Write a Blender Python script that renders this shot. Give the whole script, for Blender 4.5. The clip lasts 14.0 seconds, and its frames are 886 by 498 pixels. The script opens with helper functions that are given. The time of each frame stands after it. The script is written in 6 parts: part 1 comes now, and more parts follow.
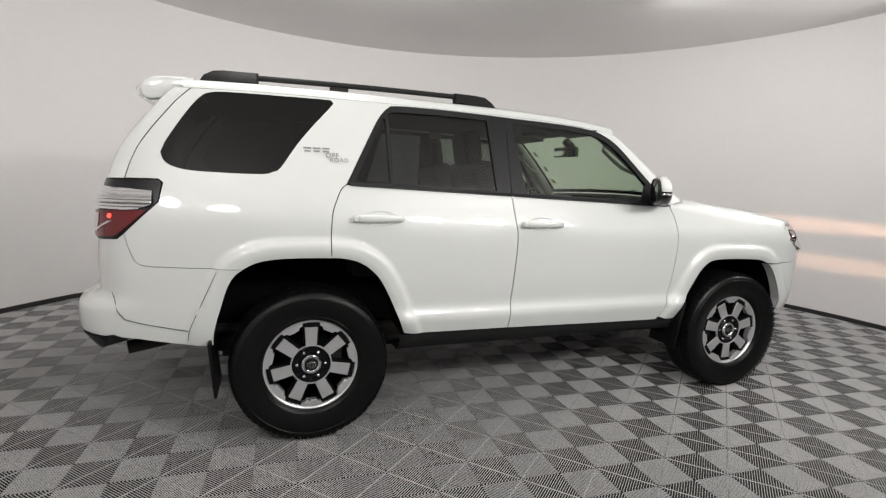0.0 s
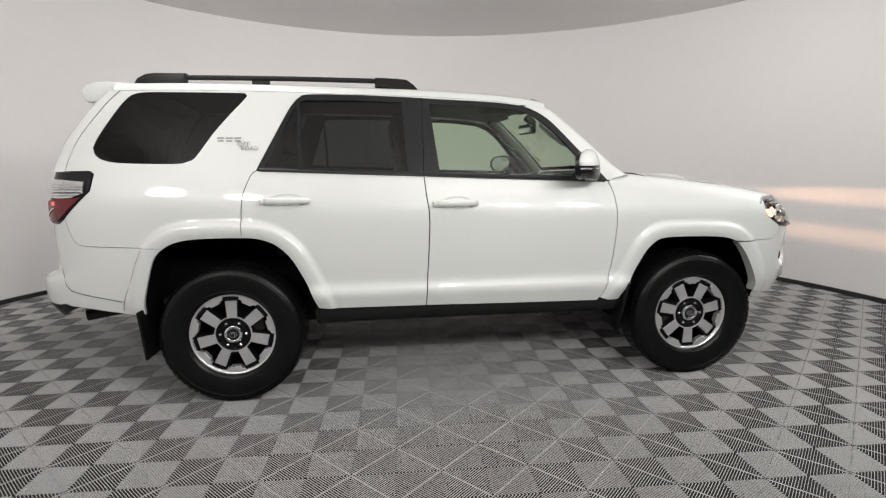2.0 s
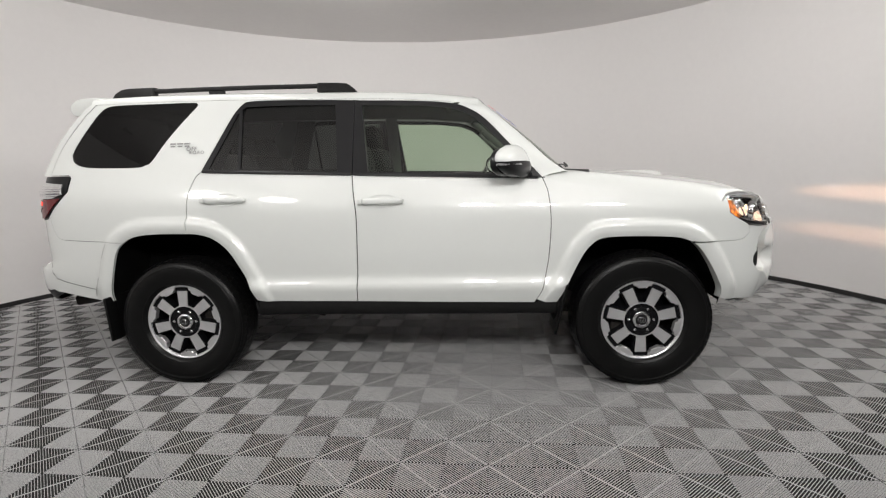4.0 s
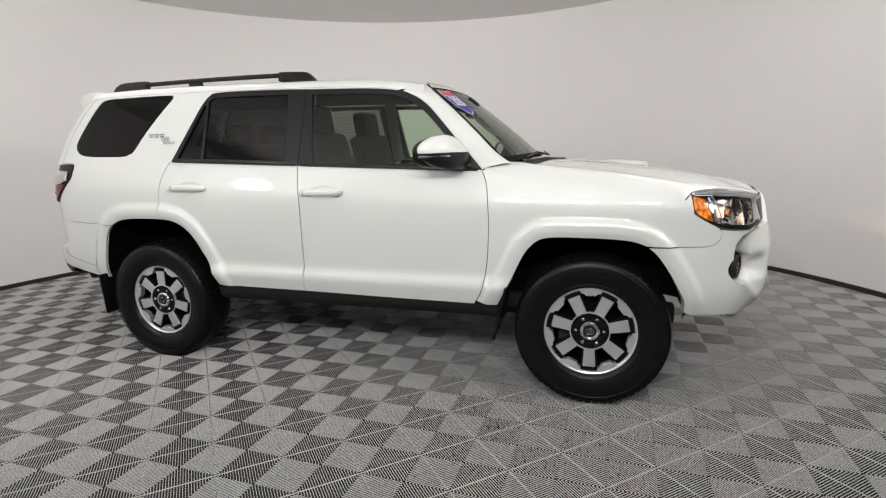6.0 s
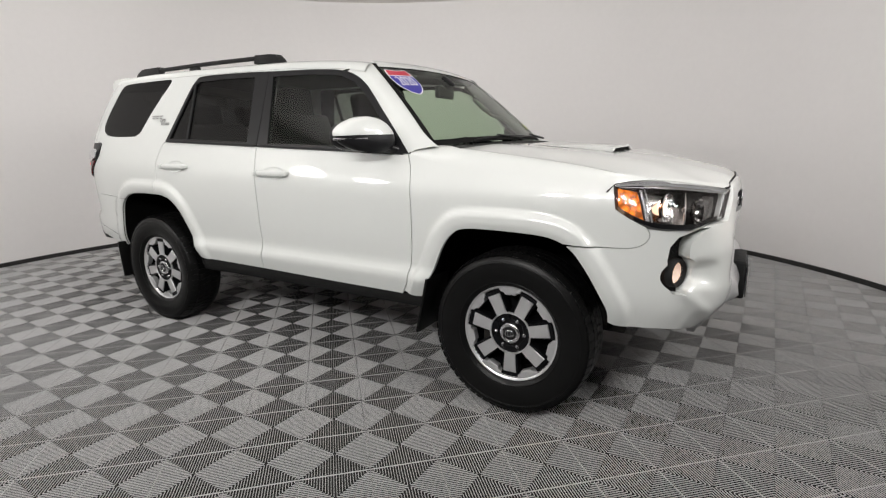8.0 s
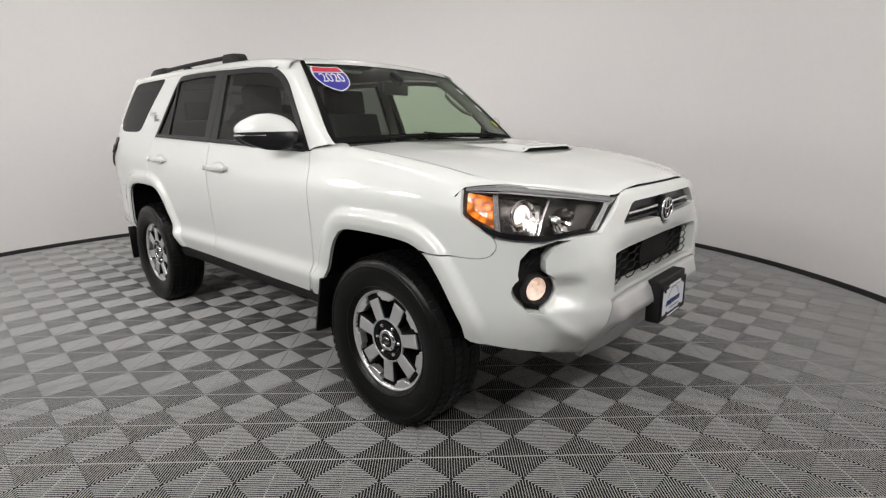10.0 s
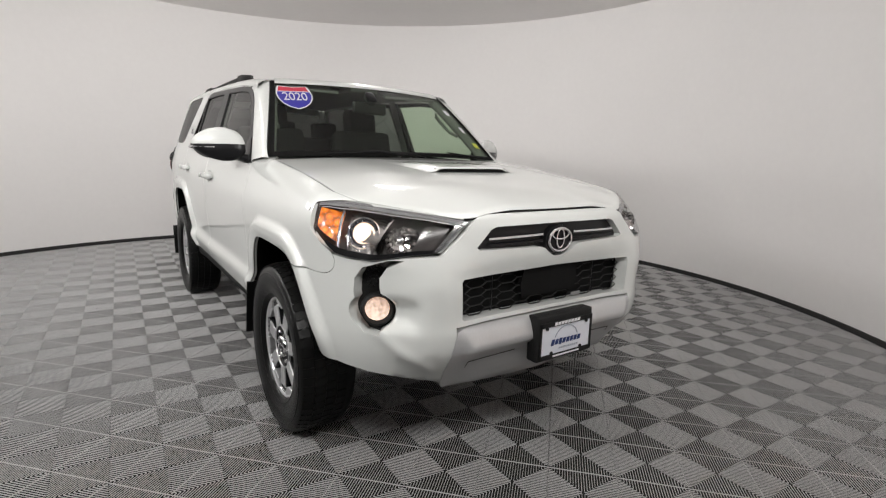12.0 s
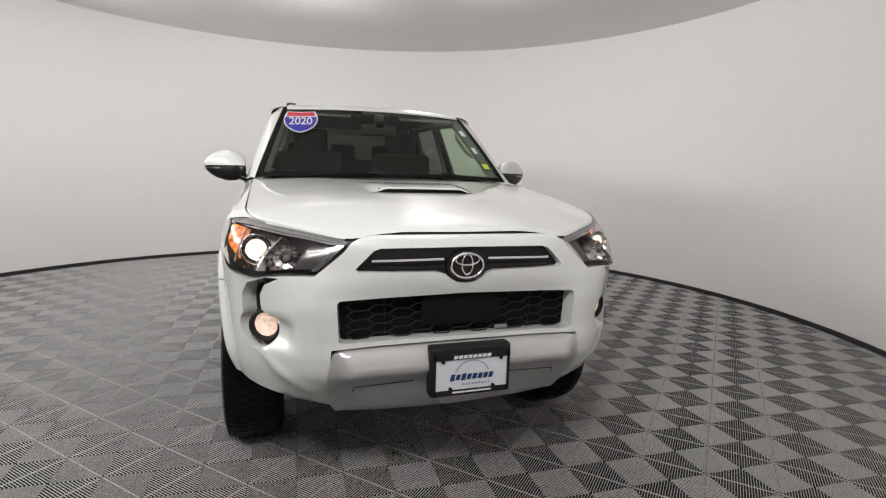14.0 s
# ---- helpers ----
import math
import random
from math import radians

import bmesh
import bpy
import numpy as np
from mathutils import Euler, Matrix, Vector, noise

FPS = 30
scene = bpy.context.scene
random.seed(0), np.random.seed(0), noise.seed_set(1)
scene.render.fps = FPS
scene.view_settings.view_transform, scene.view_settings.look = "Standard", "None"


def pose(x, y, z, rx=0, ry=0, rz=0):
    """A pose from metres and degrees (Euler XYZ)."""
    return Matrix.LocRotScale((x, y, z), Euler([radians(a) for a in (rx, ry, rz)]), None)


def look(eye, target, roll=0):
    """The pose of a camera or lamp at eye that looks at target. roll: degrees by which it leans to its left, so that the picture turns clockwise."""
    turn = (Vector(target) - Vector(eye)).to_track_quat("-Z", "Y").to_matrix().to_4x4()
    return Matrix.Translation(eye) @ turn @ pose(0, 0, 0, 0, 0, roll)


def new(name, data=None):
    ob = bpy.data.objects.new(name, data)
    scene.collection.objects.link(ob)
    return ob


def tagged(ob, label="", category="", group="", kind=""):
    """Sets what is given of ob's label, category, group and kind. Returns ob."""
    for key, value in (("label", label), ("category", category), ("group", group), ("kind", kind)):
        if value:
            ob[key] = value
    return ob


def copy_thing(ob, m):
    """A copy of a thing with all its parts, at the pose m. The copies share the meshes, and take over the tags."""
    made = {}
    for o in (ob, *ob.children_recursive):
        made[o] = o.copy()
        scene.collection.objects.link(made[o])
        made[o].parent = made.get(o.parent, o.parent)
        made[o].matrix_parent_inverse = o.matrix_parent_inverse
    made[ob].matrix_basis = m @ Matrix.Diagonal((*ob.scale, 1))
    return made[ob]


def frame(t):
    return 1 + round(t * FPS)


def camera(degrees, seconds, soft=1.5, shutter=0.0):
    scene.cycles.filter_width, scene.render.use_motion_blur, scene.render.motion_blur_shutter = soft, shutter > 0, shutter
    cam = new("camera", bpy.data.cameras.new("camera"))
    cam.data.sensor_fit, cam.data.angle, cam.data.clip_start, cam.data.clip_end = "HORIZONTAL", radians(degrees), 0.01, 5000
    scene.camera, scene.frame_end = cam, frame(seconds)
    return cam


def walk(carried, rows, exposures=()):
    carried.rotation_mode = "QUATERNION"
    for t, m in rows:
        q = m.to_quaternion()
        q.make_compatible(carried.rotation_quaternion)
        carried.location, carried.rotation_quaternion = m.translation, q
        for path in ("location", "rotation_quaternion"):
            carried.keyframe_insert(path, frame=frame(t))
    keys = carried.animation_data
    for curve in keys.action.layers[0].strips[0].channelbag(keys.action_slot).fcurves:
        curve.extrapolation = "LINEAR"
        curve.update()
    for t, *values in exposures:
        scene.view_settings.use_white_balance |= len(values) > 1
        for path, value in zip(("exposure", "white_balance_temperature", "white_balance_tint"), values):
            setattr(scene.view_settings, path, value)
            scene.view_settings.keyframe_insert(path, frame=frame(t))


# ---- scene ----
cam = camera(82.2, 14.0, soft=1.25)
PATH = [
    (0, (-1.583, -3.44, 1.363), (-0.942, -1.566, 1.087), 1.9),
    (0.5, (-1.318, -3.581, 1.358), (-0.751, -1.681, 1.095), 1.2),
    (1, (-1.055, -3.599, 1.416), (-0.558, -1.693, 1.071), 0.4),
    (1.5, (-0.798, -3.701, 1.309), (-0.415, -1.771, 0.948), -0.4),
    (2, (-0.557, -3.764, 1.357), (-0.308, -1.809, 1.017), -0.4),
    (2.5, (-0.324, -3.789, 1.332), (-0.185, -1.819, 1.015), -0.9),
    (3, (-0.03, -3.814, 1.318), (0.008, -1.839, 1.007), -1.2),
    (3.2, (0.066, -3.84, 1.264), (0.063, -1.858, 0.998), -1.4),
    (5.3, (1.105, -3.643, 1.352), (0.706, -1.724, 0.955), -1.2),
    (5.5, (1.189, -3.598, 1.341), (0.741, -1.685, 0.966), -1.2),
    (6, (1.412, -3.496, 1.34), (0.836, -1.619, 0.96), -1.5),
    (6.5, (1.667, -3.424, 1.334), (0.972, -1.592, 0.936), -1.6),
    (7, (1.875, -3.254, 1.315), (1.068, -1.472, 0.897), -1.3),
    (7.5, (2.059, -3.098, 1.318), (1.156, -1.366, 0.888), -1.1),
    (8, (2.282, -2.981, 1.32), (1.291, -1.3, 0.884), -1.1),
    (8.2, (2.371, -2.92, 1.311), (1.355, -1.251, 0.882), -1.0),
    (10.3, (3.11, -2.174, 1.317), (1.75, -0.775, 0.875), 0.1),
    (10.5, (3.15, -2.093, 1.325), (1.76, -0.723, 0.888), 0.9),
    (11, (3.38, -1.93, 1.306), (1.913, -0.646, 0.862), 2.2),
    (11.5, (3.583, -1.756, 1.297), (2.045, -0.546, 0.883), 1.4),
    (12, (3.689, -1.539, 1.299), (2.07, -0.422, 0.937), 1.5),
    (12.5, (3.793, -1.336, 1.3), (2.08, -0.356, 0.972), 0.8),
    (13, (3.946, -1.099, 1.309), (2.164, -0.246, 0.994), 0.8),
    (13.5, (3.991, -0.876, 1.286), (2.171, -0.103, 0.991), 1.8),
    (14, (4.022, -0.674, 1.31), (2.144, -0.048, 1.02), 1.6),
]
walk(cam, [(t, look(eye, target, roll)) for t, eye, target, roll in PATH])

# ---- light ----
world = bpy.data.worlds.new("booth_world")
scene.world = world
world.use_nodes = True
world.node_tree.nodes["Background"].inputs["Color"].default_value = (0.8, 0.85, 1.0, 1)
world.node_tree.nodes["Background"].inputs["Strength"].default_value = 0.0
scene.view_settings.exposure = -0.50

ROOM = Vector((-0.219, -0.263, 0.0))
RADIUS, CEILING = 4.433, 3.19


def around(degrees_, r, z):
    a = radians(degrees_)
    return Vector((ROOM.x + r * math.cos(a), ROOM.y + r * math.sin(a), z))


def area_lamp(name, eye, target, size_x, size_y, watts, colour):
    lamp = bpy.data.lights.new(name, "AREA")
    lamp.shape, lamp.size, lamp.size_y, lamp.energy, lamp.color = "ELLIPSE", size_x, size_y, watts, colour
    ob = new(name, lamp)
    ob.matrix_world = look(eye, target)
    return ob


# the booth's own round lamps, in a row high on the side that the camera never faces
LAMP_WHITE = (1.0, 0.98, 0.955)
for deg, watts in ((-128, 27), (-116, 24), (-81, 52), (-70, 44), (-58, 36), (-20, 30), (-8, 36)):
    area_lamp("booth_lamp", around(deg, 4.25, 2.6), (ROOM.x, ROOM.y, 1.3), 0.45, 0.45, watts, LAMP_WHITE)
# unseen soft fill lamps, added under the ceiling's middle to brighten the white wall
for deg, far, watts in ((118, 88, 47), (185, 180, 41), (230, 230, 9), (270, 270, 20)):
    area_lamp("wall_fill", around(deg, 1.25, 3.05), around(far, 4.4, 0.6), 0.8, 0.5, watts, LAMP_WHITE)
# one more added fill, for the wall ahead of the nose
area_lamp("wall_fill", around(14, 2.3, 3.02), around(14, 4.4, 1.6), 0.8, 0.3, 16, LAMP_WHITE)

# ---- materials ----


def material(name, colour, rough=0.5, metal=0.0, coat=0.0, vary=0.06, scale=6.0, bump=0.0, bump_scale=200.0, spec=0.5, emit=None, glow=0.0):
    m = bpy.data.materials.new(name)
    m.use_nodes = True
    nt = m.node_tree
    b = nt.nodes["Principled BSDF"]
    b.inputs["Roughness"].default_value, b.inputs["Metallic"].default_value = rough, metal
    b.inputs["Coat Weight"].default_value, b.inputs["Coat Roughness"].default_value = coat, 0.09
    b.inputs["Specular IOR Level"].default_value = spec
    co = nt.nodes.new("ShaderNodeTexCoord")
    if vary:
        big, small, add = nt.nodes.new("ShaderNodeTexNoise"), nt.nodes.new("ShaderNodeTexNoise"), nt.nodes.new("ShaderNodeMath")
        big.inputs["Scale"].default_value, small.inputs["Scale"].default_value = scale, scale * 14
        big.inputs["Detail"].default_value = 4
        nt.links.new(co.outputs["Object"], big.inputs["Vector"]), nt.links.new(co.outputs["Object"], small.inputs["Vector"])
        add.operation = "ADD"
        nt.links.new(big.outputs["Fac"], add.inputs[0]), nt.links.new(small.outputs["Fac"], add.inputs[1])
        ramp = nt.nodes.new("ShaderNodeMapRange")
        ramp.inputs["From Min"].default_value, ramp.inputs["From Max"].default_value = 0.6, 1.4
        ramp.inputs["To Min"].default_value, ramp.inputs["To Max"].default_value = 1 - vary, 1 + vary
        nt.links.new(add.outputs[0], ramp.inputs["Value"])
        mul = nt.nodes.new("ShaderNodeVectorMath")
        mul.operation = "SCALE"
        mul.inputs[0].default_value = colour
        nt.links.new(ramp.outputs[0], mul.inputs["Scale"])
        nt.links.new(mul.outputs[0], b.inputs["Base Color"])
    else:
        b.inputs["Base Color"].default_value = (*colour, 1)
    if bump:
        tex, bn = nt.nodes.new("ShaderNodeTexNoise"), nt.nodes.new("ShaderNodeBump")
        tex.inputs["Scale"].default_value = bump_scale
        bn.inputs["Strength"].default_value, bn.inputs["Distance"].default_value = bump, 0.002
        nt.links.new(co.outputs["Object"], tex.inputs["Vector"])
        nt.links.new(tex.outputs["Fac"], bn.inputs["Height"]), nt.links.new(bn.outputs[0], b.inputs["Normal"])
    if emit:
        b.inputs["Emission Color"].default_value, b.inputs["Emission Strength"].default_value = (*emit, 1), glow
    return m


def glass(name, tint, rough=0.0, gloss=1.0):
    """A thin pane: tinted clear, glossier towards grazing, the same from both sides."""
    m = bpy.data.materials.new(name)
    m.use_nodes = True
    nt = m.node_tree
    nt.nodes.remove(nt.nodes["Principled BSDF"])
    out = nt.nodes["Material Output"]
    clear, shine, mix, face, power, scale = (nt.nodes.new(k) for k in ("ShaderNodeBsdfTransparent", "ShaderNodeBsdfGlossy", "ShaderNodeMixShader", "ShaderNodeLayerWeight", "ShaderNodeMath", "ShaderNodeMath"))
    clear.inputs["Color"].default_value = (*tint, 1)
    shine.inputs["Roughness"].default_value = rough
    face.inputs["Blend"].default_value = 0.5
    power.operation, power.inputs[1].default_value = "POWER", 5.0
    scale.operation, scale.inputs[1].default_value, scale.inputs[2].default_value = "MULTIPLY_ADD", 0.90 * gloss, 0.07 * gloss
    nt.links.new(face.outputs["Facing"], power.inputs[0]), nt.links.new(power.outputs[0], scale.inputs[0])
    nt.links.new(scale.outputs[0], mix.inputs["Fac"])
    nt.links.new(clear.outputs[0], mix.inputs[1]), nt.links.new(shine.outputs[0], mix.inputs[2])
    nt.links.new(mix.outputs[0], out.inputs["Surface"])
    return m


WALL = material("white_booth_wall", (0.80, 0.782, 0.774), 0.85, vary=0.015, scale=1.2, bump=0.05, bump_scale=300)
# for the unseen wall behind the lamps, dark to keep bounce light down
DARK_SIDE = material("dark_closing_wall", (0.05, 0.05, 0.052), 0.95, vary=0.25, scale=3.0, spec=0.1)
CEIL = material("grey_booth_ceiling", (0.86, 0.835, 0.825), 0.9, vary=0.02, scale=1.0)
BASE = material("black_base_trim", (0.012, 0.011, 0.011), 0.6, vary=0.2)
TILE = material("grey_ribbed_plastic", (0.54, 0.538, 0.536), 0.42, vary=0.07, scale=3.0, bump=0.1, bump_scale=600)
UNDER = material("dark_subfloor", (0.006, 0.006, 0.006), 0.9, vary=0.2)
PAINT = material("white_car_paint", (0.70, 0.717, 0.697), 0.35, coat=1.0, vary=0.008, scale=2.0)
PAINT.node_tree.nodes["Principled BSDF"].inputs["Coat Roughness"].default_value = 0.025
GAP = material("black_rubber_seal", (0.006, 0.006, 0.006), 0.7, vary=0.0, spec=0.15)
TRIM = material("black_satin_trim", (0.009, 0.009, 0.010), 0.30, vary=0.1, scale=20, spec=0.3)
PLASTIC = material("black_textured_plastic", (0.016, 0.016, 0.016), 0.6, vary=0.2, scale=30, bump=0.3, bump_scale=700, spec=0.2)
LINER = material("dark_wheel_liner", (0.006, 0.006, 0.006), 0.9, vary=0.3, scale=12, bump=0.4, bump_scale=150, spec=0.05)
RUBBER = material("black_tyre_rubber", (0.0055, 0.0055, 0.0055), 0.30, vary=0.25, scale=18, bump=0.3, bump_scale=300, spec=0.2)
ALLOY = material("machined_alloy", (0.74, 0.74, 0.75), 0.32, metal=0.75, vary=0.05, scale=25)
BLACKWHEEL = material("gloss_black_wheel", (0.005, 0.005, 0.006), 0.38, coat=0.04, vary=0.1, spec=0.15)
CHROME = material("chrome", (0.80, 0.80, 0.82), 0.08, metal=1.0, vary=0.0)
SILVER = material("silver_skid_paint", (0.56, 0.56, 0.565), 0.30, metal=0.40, vary=0.04, scale=10)
STEEL = material("rusty_steel_and_groove_shade", (0.03, 0.027, 0.025), 0.75, vary=0.4, scale=15, spec=0.2)
CABIN = material("dark_grey_cabin_plastic", (0.014, 0.014, 0.015), 0.65, vary=0.15, scale=20, bump=0.2, bump_scale=500)
SEAT = material("black_seat_fabric", (0.009, 0.009, 0.010), 0.85, vary=0.2, scale=40, bump=0.5, bump_scale=600)
LINING = material("light_grey_headliner", (0.24, 0.24, 0.235), 0.9, vary=0.05, scale=30)
SCREEN = glass("clear_green_glass", (0.68, 0.77, 0.66), gloss=0.75)
PRIVACY = glass("dark_privacy_glass", (0.17, 0.18, 0.175), gloss=0.65)
QUARTER = glass("very_dark_privacy_glass", (0.05, 0.05, 0.052), gloss=0.6)
LENS = glass("clear_lamp_lens", (0.93, 0.93, 0.93), gloss=0.35)
RED = material("red_lamp_lens", (0.13, 0.003, 0.006), 0.22, coat=0.25, vary=0.1)
FACET = material("faceted_chrome", (0.58, 0.55, 0.54), 0.16, metal=1.0, vary=0.35, scale=50, bump=0.55, bump_scale=55)
LAMPDARK = material("dark_grey_lamp_housing", (0.075, 0.068, 0.066), 0.25, coat=0.5, vary=0.2, scale=25)
LAMPGREY = material("satin_grey_lamp_trim", (0.21, 0.21, 0.215), 0.28, coat=0.4, vary=0.1, scale=20)
CLEARLAMP = material("pale_silver_lamp_insert", (0.70, 0.70, 0.71), 0.12, metal=0.9, coat=1.0, vary=0.1, scale=40)
LITRED = material("lit_red_diode", (0.5, 0.02, 0.02), 0.3, vary=0.0, emit=(1.0, 0.08, 0.05), glow=3.0)
AMBER = material("amber_reflector", (0.42, 0.10, 0.012), 0.2, coat=1.0, vary=0.4, scale=60, bump=0.8, bump_scale=120, emit=(1.0, 0.26, 0.02), glow=0.30)
BULB = material("lit_warm_bulb", (0.9, 0.8, 0.7), 0.3, vary=0.0, emit=(1.0, 0.72, 0.50), glow=2.6)
FOGBULB = material("lit_fog_lamp", (0.9, 0.8, 0.7), 0.3, vary=0.25, scale=90, emit=(1.0, 0.66, 0.50), glow=1.5)
PLATE = material("white_plate", (0.72, 0.74, 0.80), 0.4, vary=0.02)
NAVY = material("navy_print", (0.015, 0.035, 0.14), 0.5, vary=0.0)
GREYINK = material("grey_print", (0.33, 0.36, 0.42), 0.5, vary=0.0)
WHITEINK = material("white_print", (0.80, 0.80, 0.82), 0.5, vary=0.0)
STICKRED = material("red_sticker", (0.60, 0.035, 0.07), 0.4, vary=0.0)
STICKBLUE = material("blue_sticker", (0.035, 0.03, 0.35), 0.4, vary=0.0)
YELLOW = material("yellow_sticker", (0.55, 0.60, 0.08), 0.5, vary=0.0)
BADGE = material("grey_badge", (0.30, 0.30, 0.30), 0.35, metal=0.5, vary=0.0)



def mottled(m, scale, low, high):
    """Lets a lit lens glow unevenly, as its facets scatter the bulb's light."""
    nt = m.node_tree
    cells, fit_range, co = nt.nodes.new("ShaderNodeTexVoronoi"), nt.nodes.new("ShaderNodeMapRange"), nt.nodes.new("ShaderNodeTexCoord")
    cells.inputs["Scale"].default_value = scale
    fit_range.inputs["From Min"].default_value, fit_range.inputs["From Max"].default_value = 0.1, 0.8
    fit_range.inputs["To Min"].default_value, fit_range.inputs["To Max"].default_value = high, low
    nt.links.new(co.outputs["Object"], cells.inputs["Vector"]), nt.links.new(cells.outputs["Distance"], fit_range.inputs["Value"])
    nt.links.new(fit_range.outputs[0], nt.nodes["Principled BSDF"].inputs["Emission Strength"])


mottled(AMBER, 42, 0.06, 2.0)
mottled(FOGBULB, 90, 0.45, 1.6)

# ---- mesh helpers ----


def mesh(name, verts, faces, mats, smooth=True):
    me = bpy.data.meshes.new(name)
    me.from_pydata([tuple(v) for v in verts], [], [tuple(f) for f in faces])
    for m in mats if isinstance(mats, (list, tuple)) else [mats]:
        me.materials.append(m)
    if smooth:
        me.polygons.foreach_set("use_smooth", [True] * len(me.polygons))
    me.update()
    if smooth:
        me.set_sharp_from_angle(angle=radians(62))
    return me


def piece(name, verts, faces, mat, parent=None, label="", smooth=True, weld=0.0, seam=False):
    """One mesh object; seam: draw its two halves together along the car's middle."""
    me = mesh(name, verts, faces, mat, smooth)
    if weld:
        bm = bmesh.new()
        bm.from_mesh(me)
        if seam:
            for v in bm.verts:
                v.co.y *= abs(v.co.y) > 0.004
            bmesh.ops.remove_doubles(bm, verts=bm.verts, dist=1e-5)
        else:
            bmesh.ops.remove_doubles(bm, verts=bm.verts, dist=weld)
            bmesh.ops.recalc_face_normals(bm, faces=bm.faces)
        bm.to_mesh(me)
        bm.free()
        if smooth:
            me.set_sharp_from_angle(angle=radians(62))
    ob = new(name, me)
    ob.parent = parent
    if label:
        tagged(ob, label)
    return ob


def part(name, bm, mat, parent, label="", smooth=True):
    me = bpy.data.meshes.new(name)
    bm.to_mesh(me)
    bm.free()
    me.materials.append(mat)
    if smooth:
        me.polygons.foreach_set("use_smooth", [True] * len(me.polygons))
    ob = new(name, me)
    ob.parent = parent
    if label:
        tagged(ob, label)
    return ob


def box(size, at, bevel=0.0, rot=None, segments=2):
    bm = bmesh.new()
    m = Matrix.Translation(at) @ (rot or Matrix()) @ Matrix.Diagonal((*size, 1))
    bmesh.ops.create_cube(bm, size=1, matrix=m)
    if bevel:
        bmesh.ops.bevel(bm, geom=bm.edges[:], offset=bevel, segments=segments, affect="EDGES", profile=0.6)
    return bm


def lathe(profile, count, axis_at=(0, 0, 0), closed=False):
    """Profile of (radius, y) turned about the y axis."""
    verts, faces, n = [], [], len(profile)
    for k in range(count):
        a = 2 * math.pi * k / count
        for r, y in profile:
            verts.append((axis_at[0] + r * math.cos(a), axis_at[1] + y, axis_at[2] + r * math.sin(a)))
    for k in range(count):
        for i in range(n - 1 + closed):
            j = (i + 1) % n
            a, b = k * n, (k + 1) % count * n
            faces.append((a + i, b + i, b + j, a + j))
    return verts, faces


def loft(rows, close_u=False):
    n = len(rows[0])
    verts = [p for row in rows for p in row]
    faces = []
    for a in range(len(rows) - 1):
        for b in range(n - 1 + close_u):
            c = (b + 1) % n
            faces.append((a * n + b, a * n + c, (a + 1) * n + c, (a + 1) * n + b))
    return verts, faces


def tube(points, r, sides=8, flat=1.0):
    """A swept round bar along points."""
    pts = [Vector(p) for p in points]
    rows = []
    for i, p in enumerate(pts):
        d = (pts[min(i + 1, len(pts) - 1)] - pts[max(i - 1, 0)]).normalized()
        side = d.cross(Vector((0, 0, 1)))
        side = side.normalized() if side.length > 1e-4 else Vector((1, 0, 0))
        up = side.cross(d)
        rr = r[i] if isinstance(r, (list, tuple)) else r
        rows.append([p + side * rr * math.cos(2 * math.pi * k / sides) + up * rr * flat * math.sin(2 * math.pi * k / sides) for k in range(sides)])
    v, f = loft(rows, True)
    f.append(tuple(range(sides))), f.append(tuple(range(len(v) - sides, len(v))))
    return v, f


def join(*groups):
    verts, faces = [], []
    for v, f in groups:
        k = len(verts)
        verts += list(v)
        faces += [tuple(i + k for i in face) for face in f]
    return verts, faces


def flipped(v, f, sg):
    """The group on the car's right (sg -1) or left (sg 1)."""
    if sg > 0:
        return v, f
    return [(p[0], -p[1], p[2]) for p in v], [tuple(reversed(face)) for face in f]


def words(name, text, size, matrix, mat, parent, depth=0.0006, spread=1.0):
    """Text in the built-in font, as a mesh."""
    cu = bpy.data.curves.new(name, "FONT")
    cu.body, cu.size, cu.extrude, cu.align_x, cu.align_y, cu.space_character = text, size, depth, "CENTER", "CENTER", spread
    tmp = new(name + "_tmp", cu)
    me = bpy.data.meshes.new_from_object(tmp)
    bpy.data.objects.remove(tmp)
    me.name = name
    me.materials.clear()
    me.materials.append(mat)
    me.transform(matrix)
    ob = new(name, me)
    ob.parent = parent
    return ob


# ---- booth ----


def ceiling_z(x):
    return CEILING - 0.016 * x


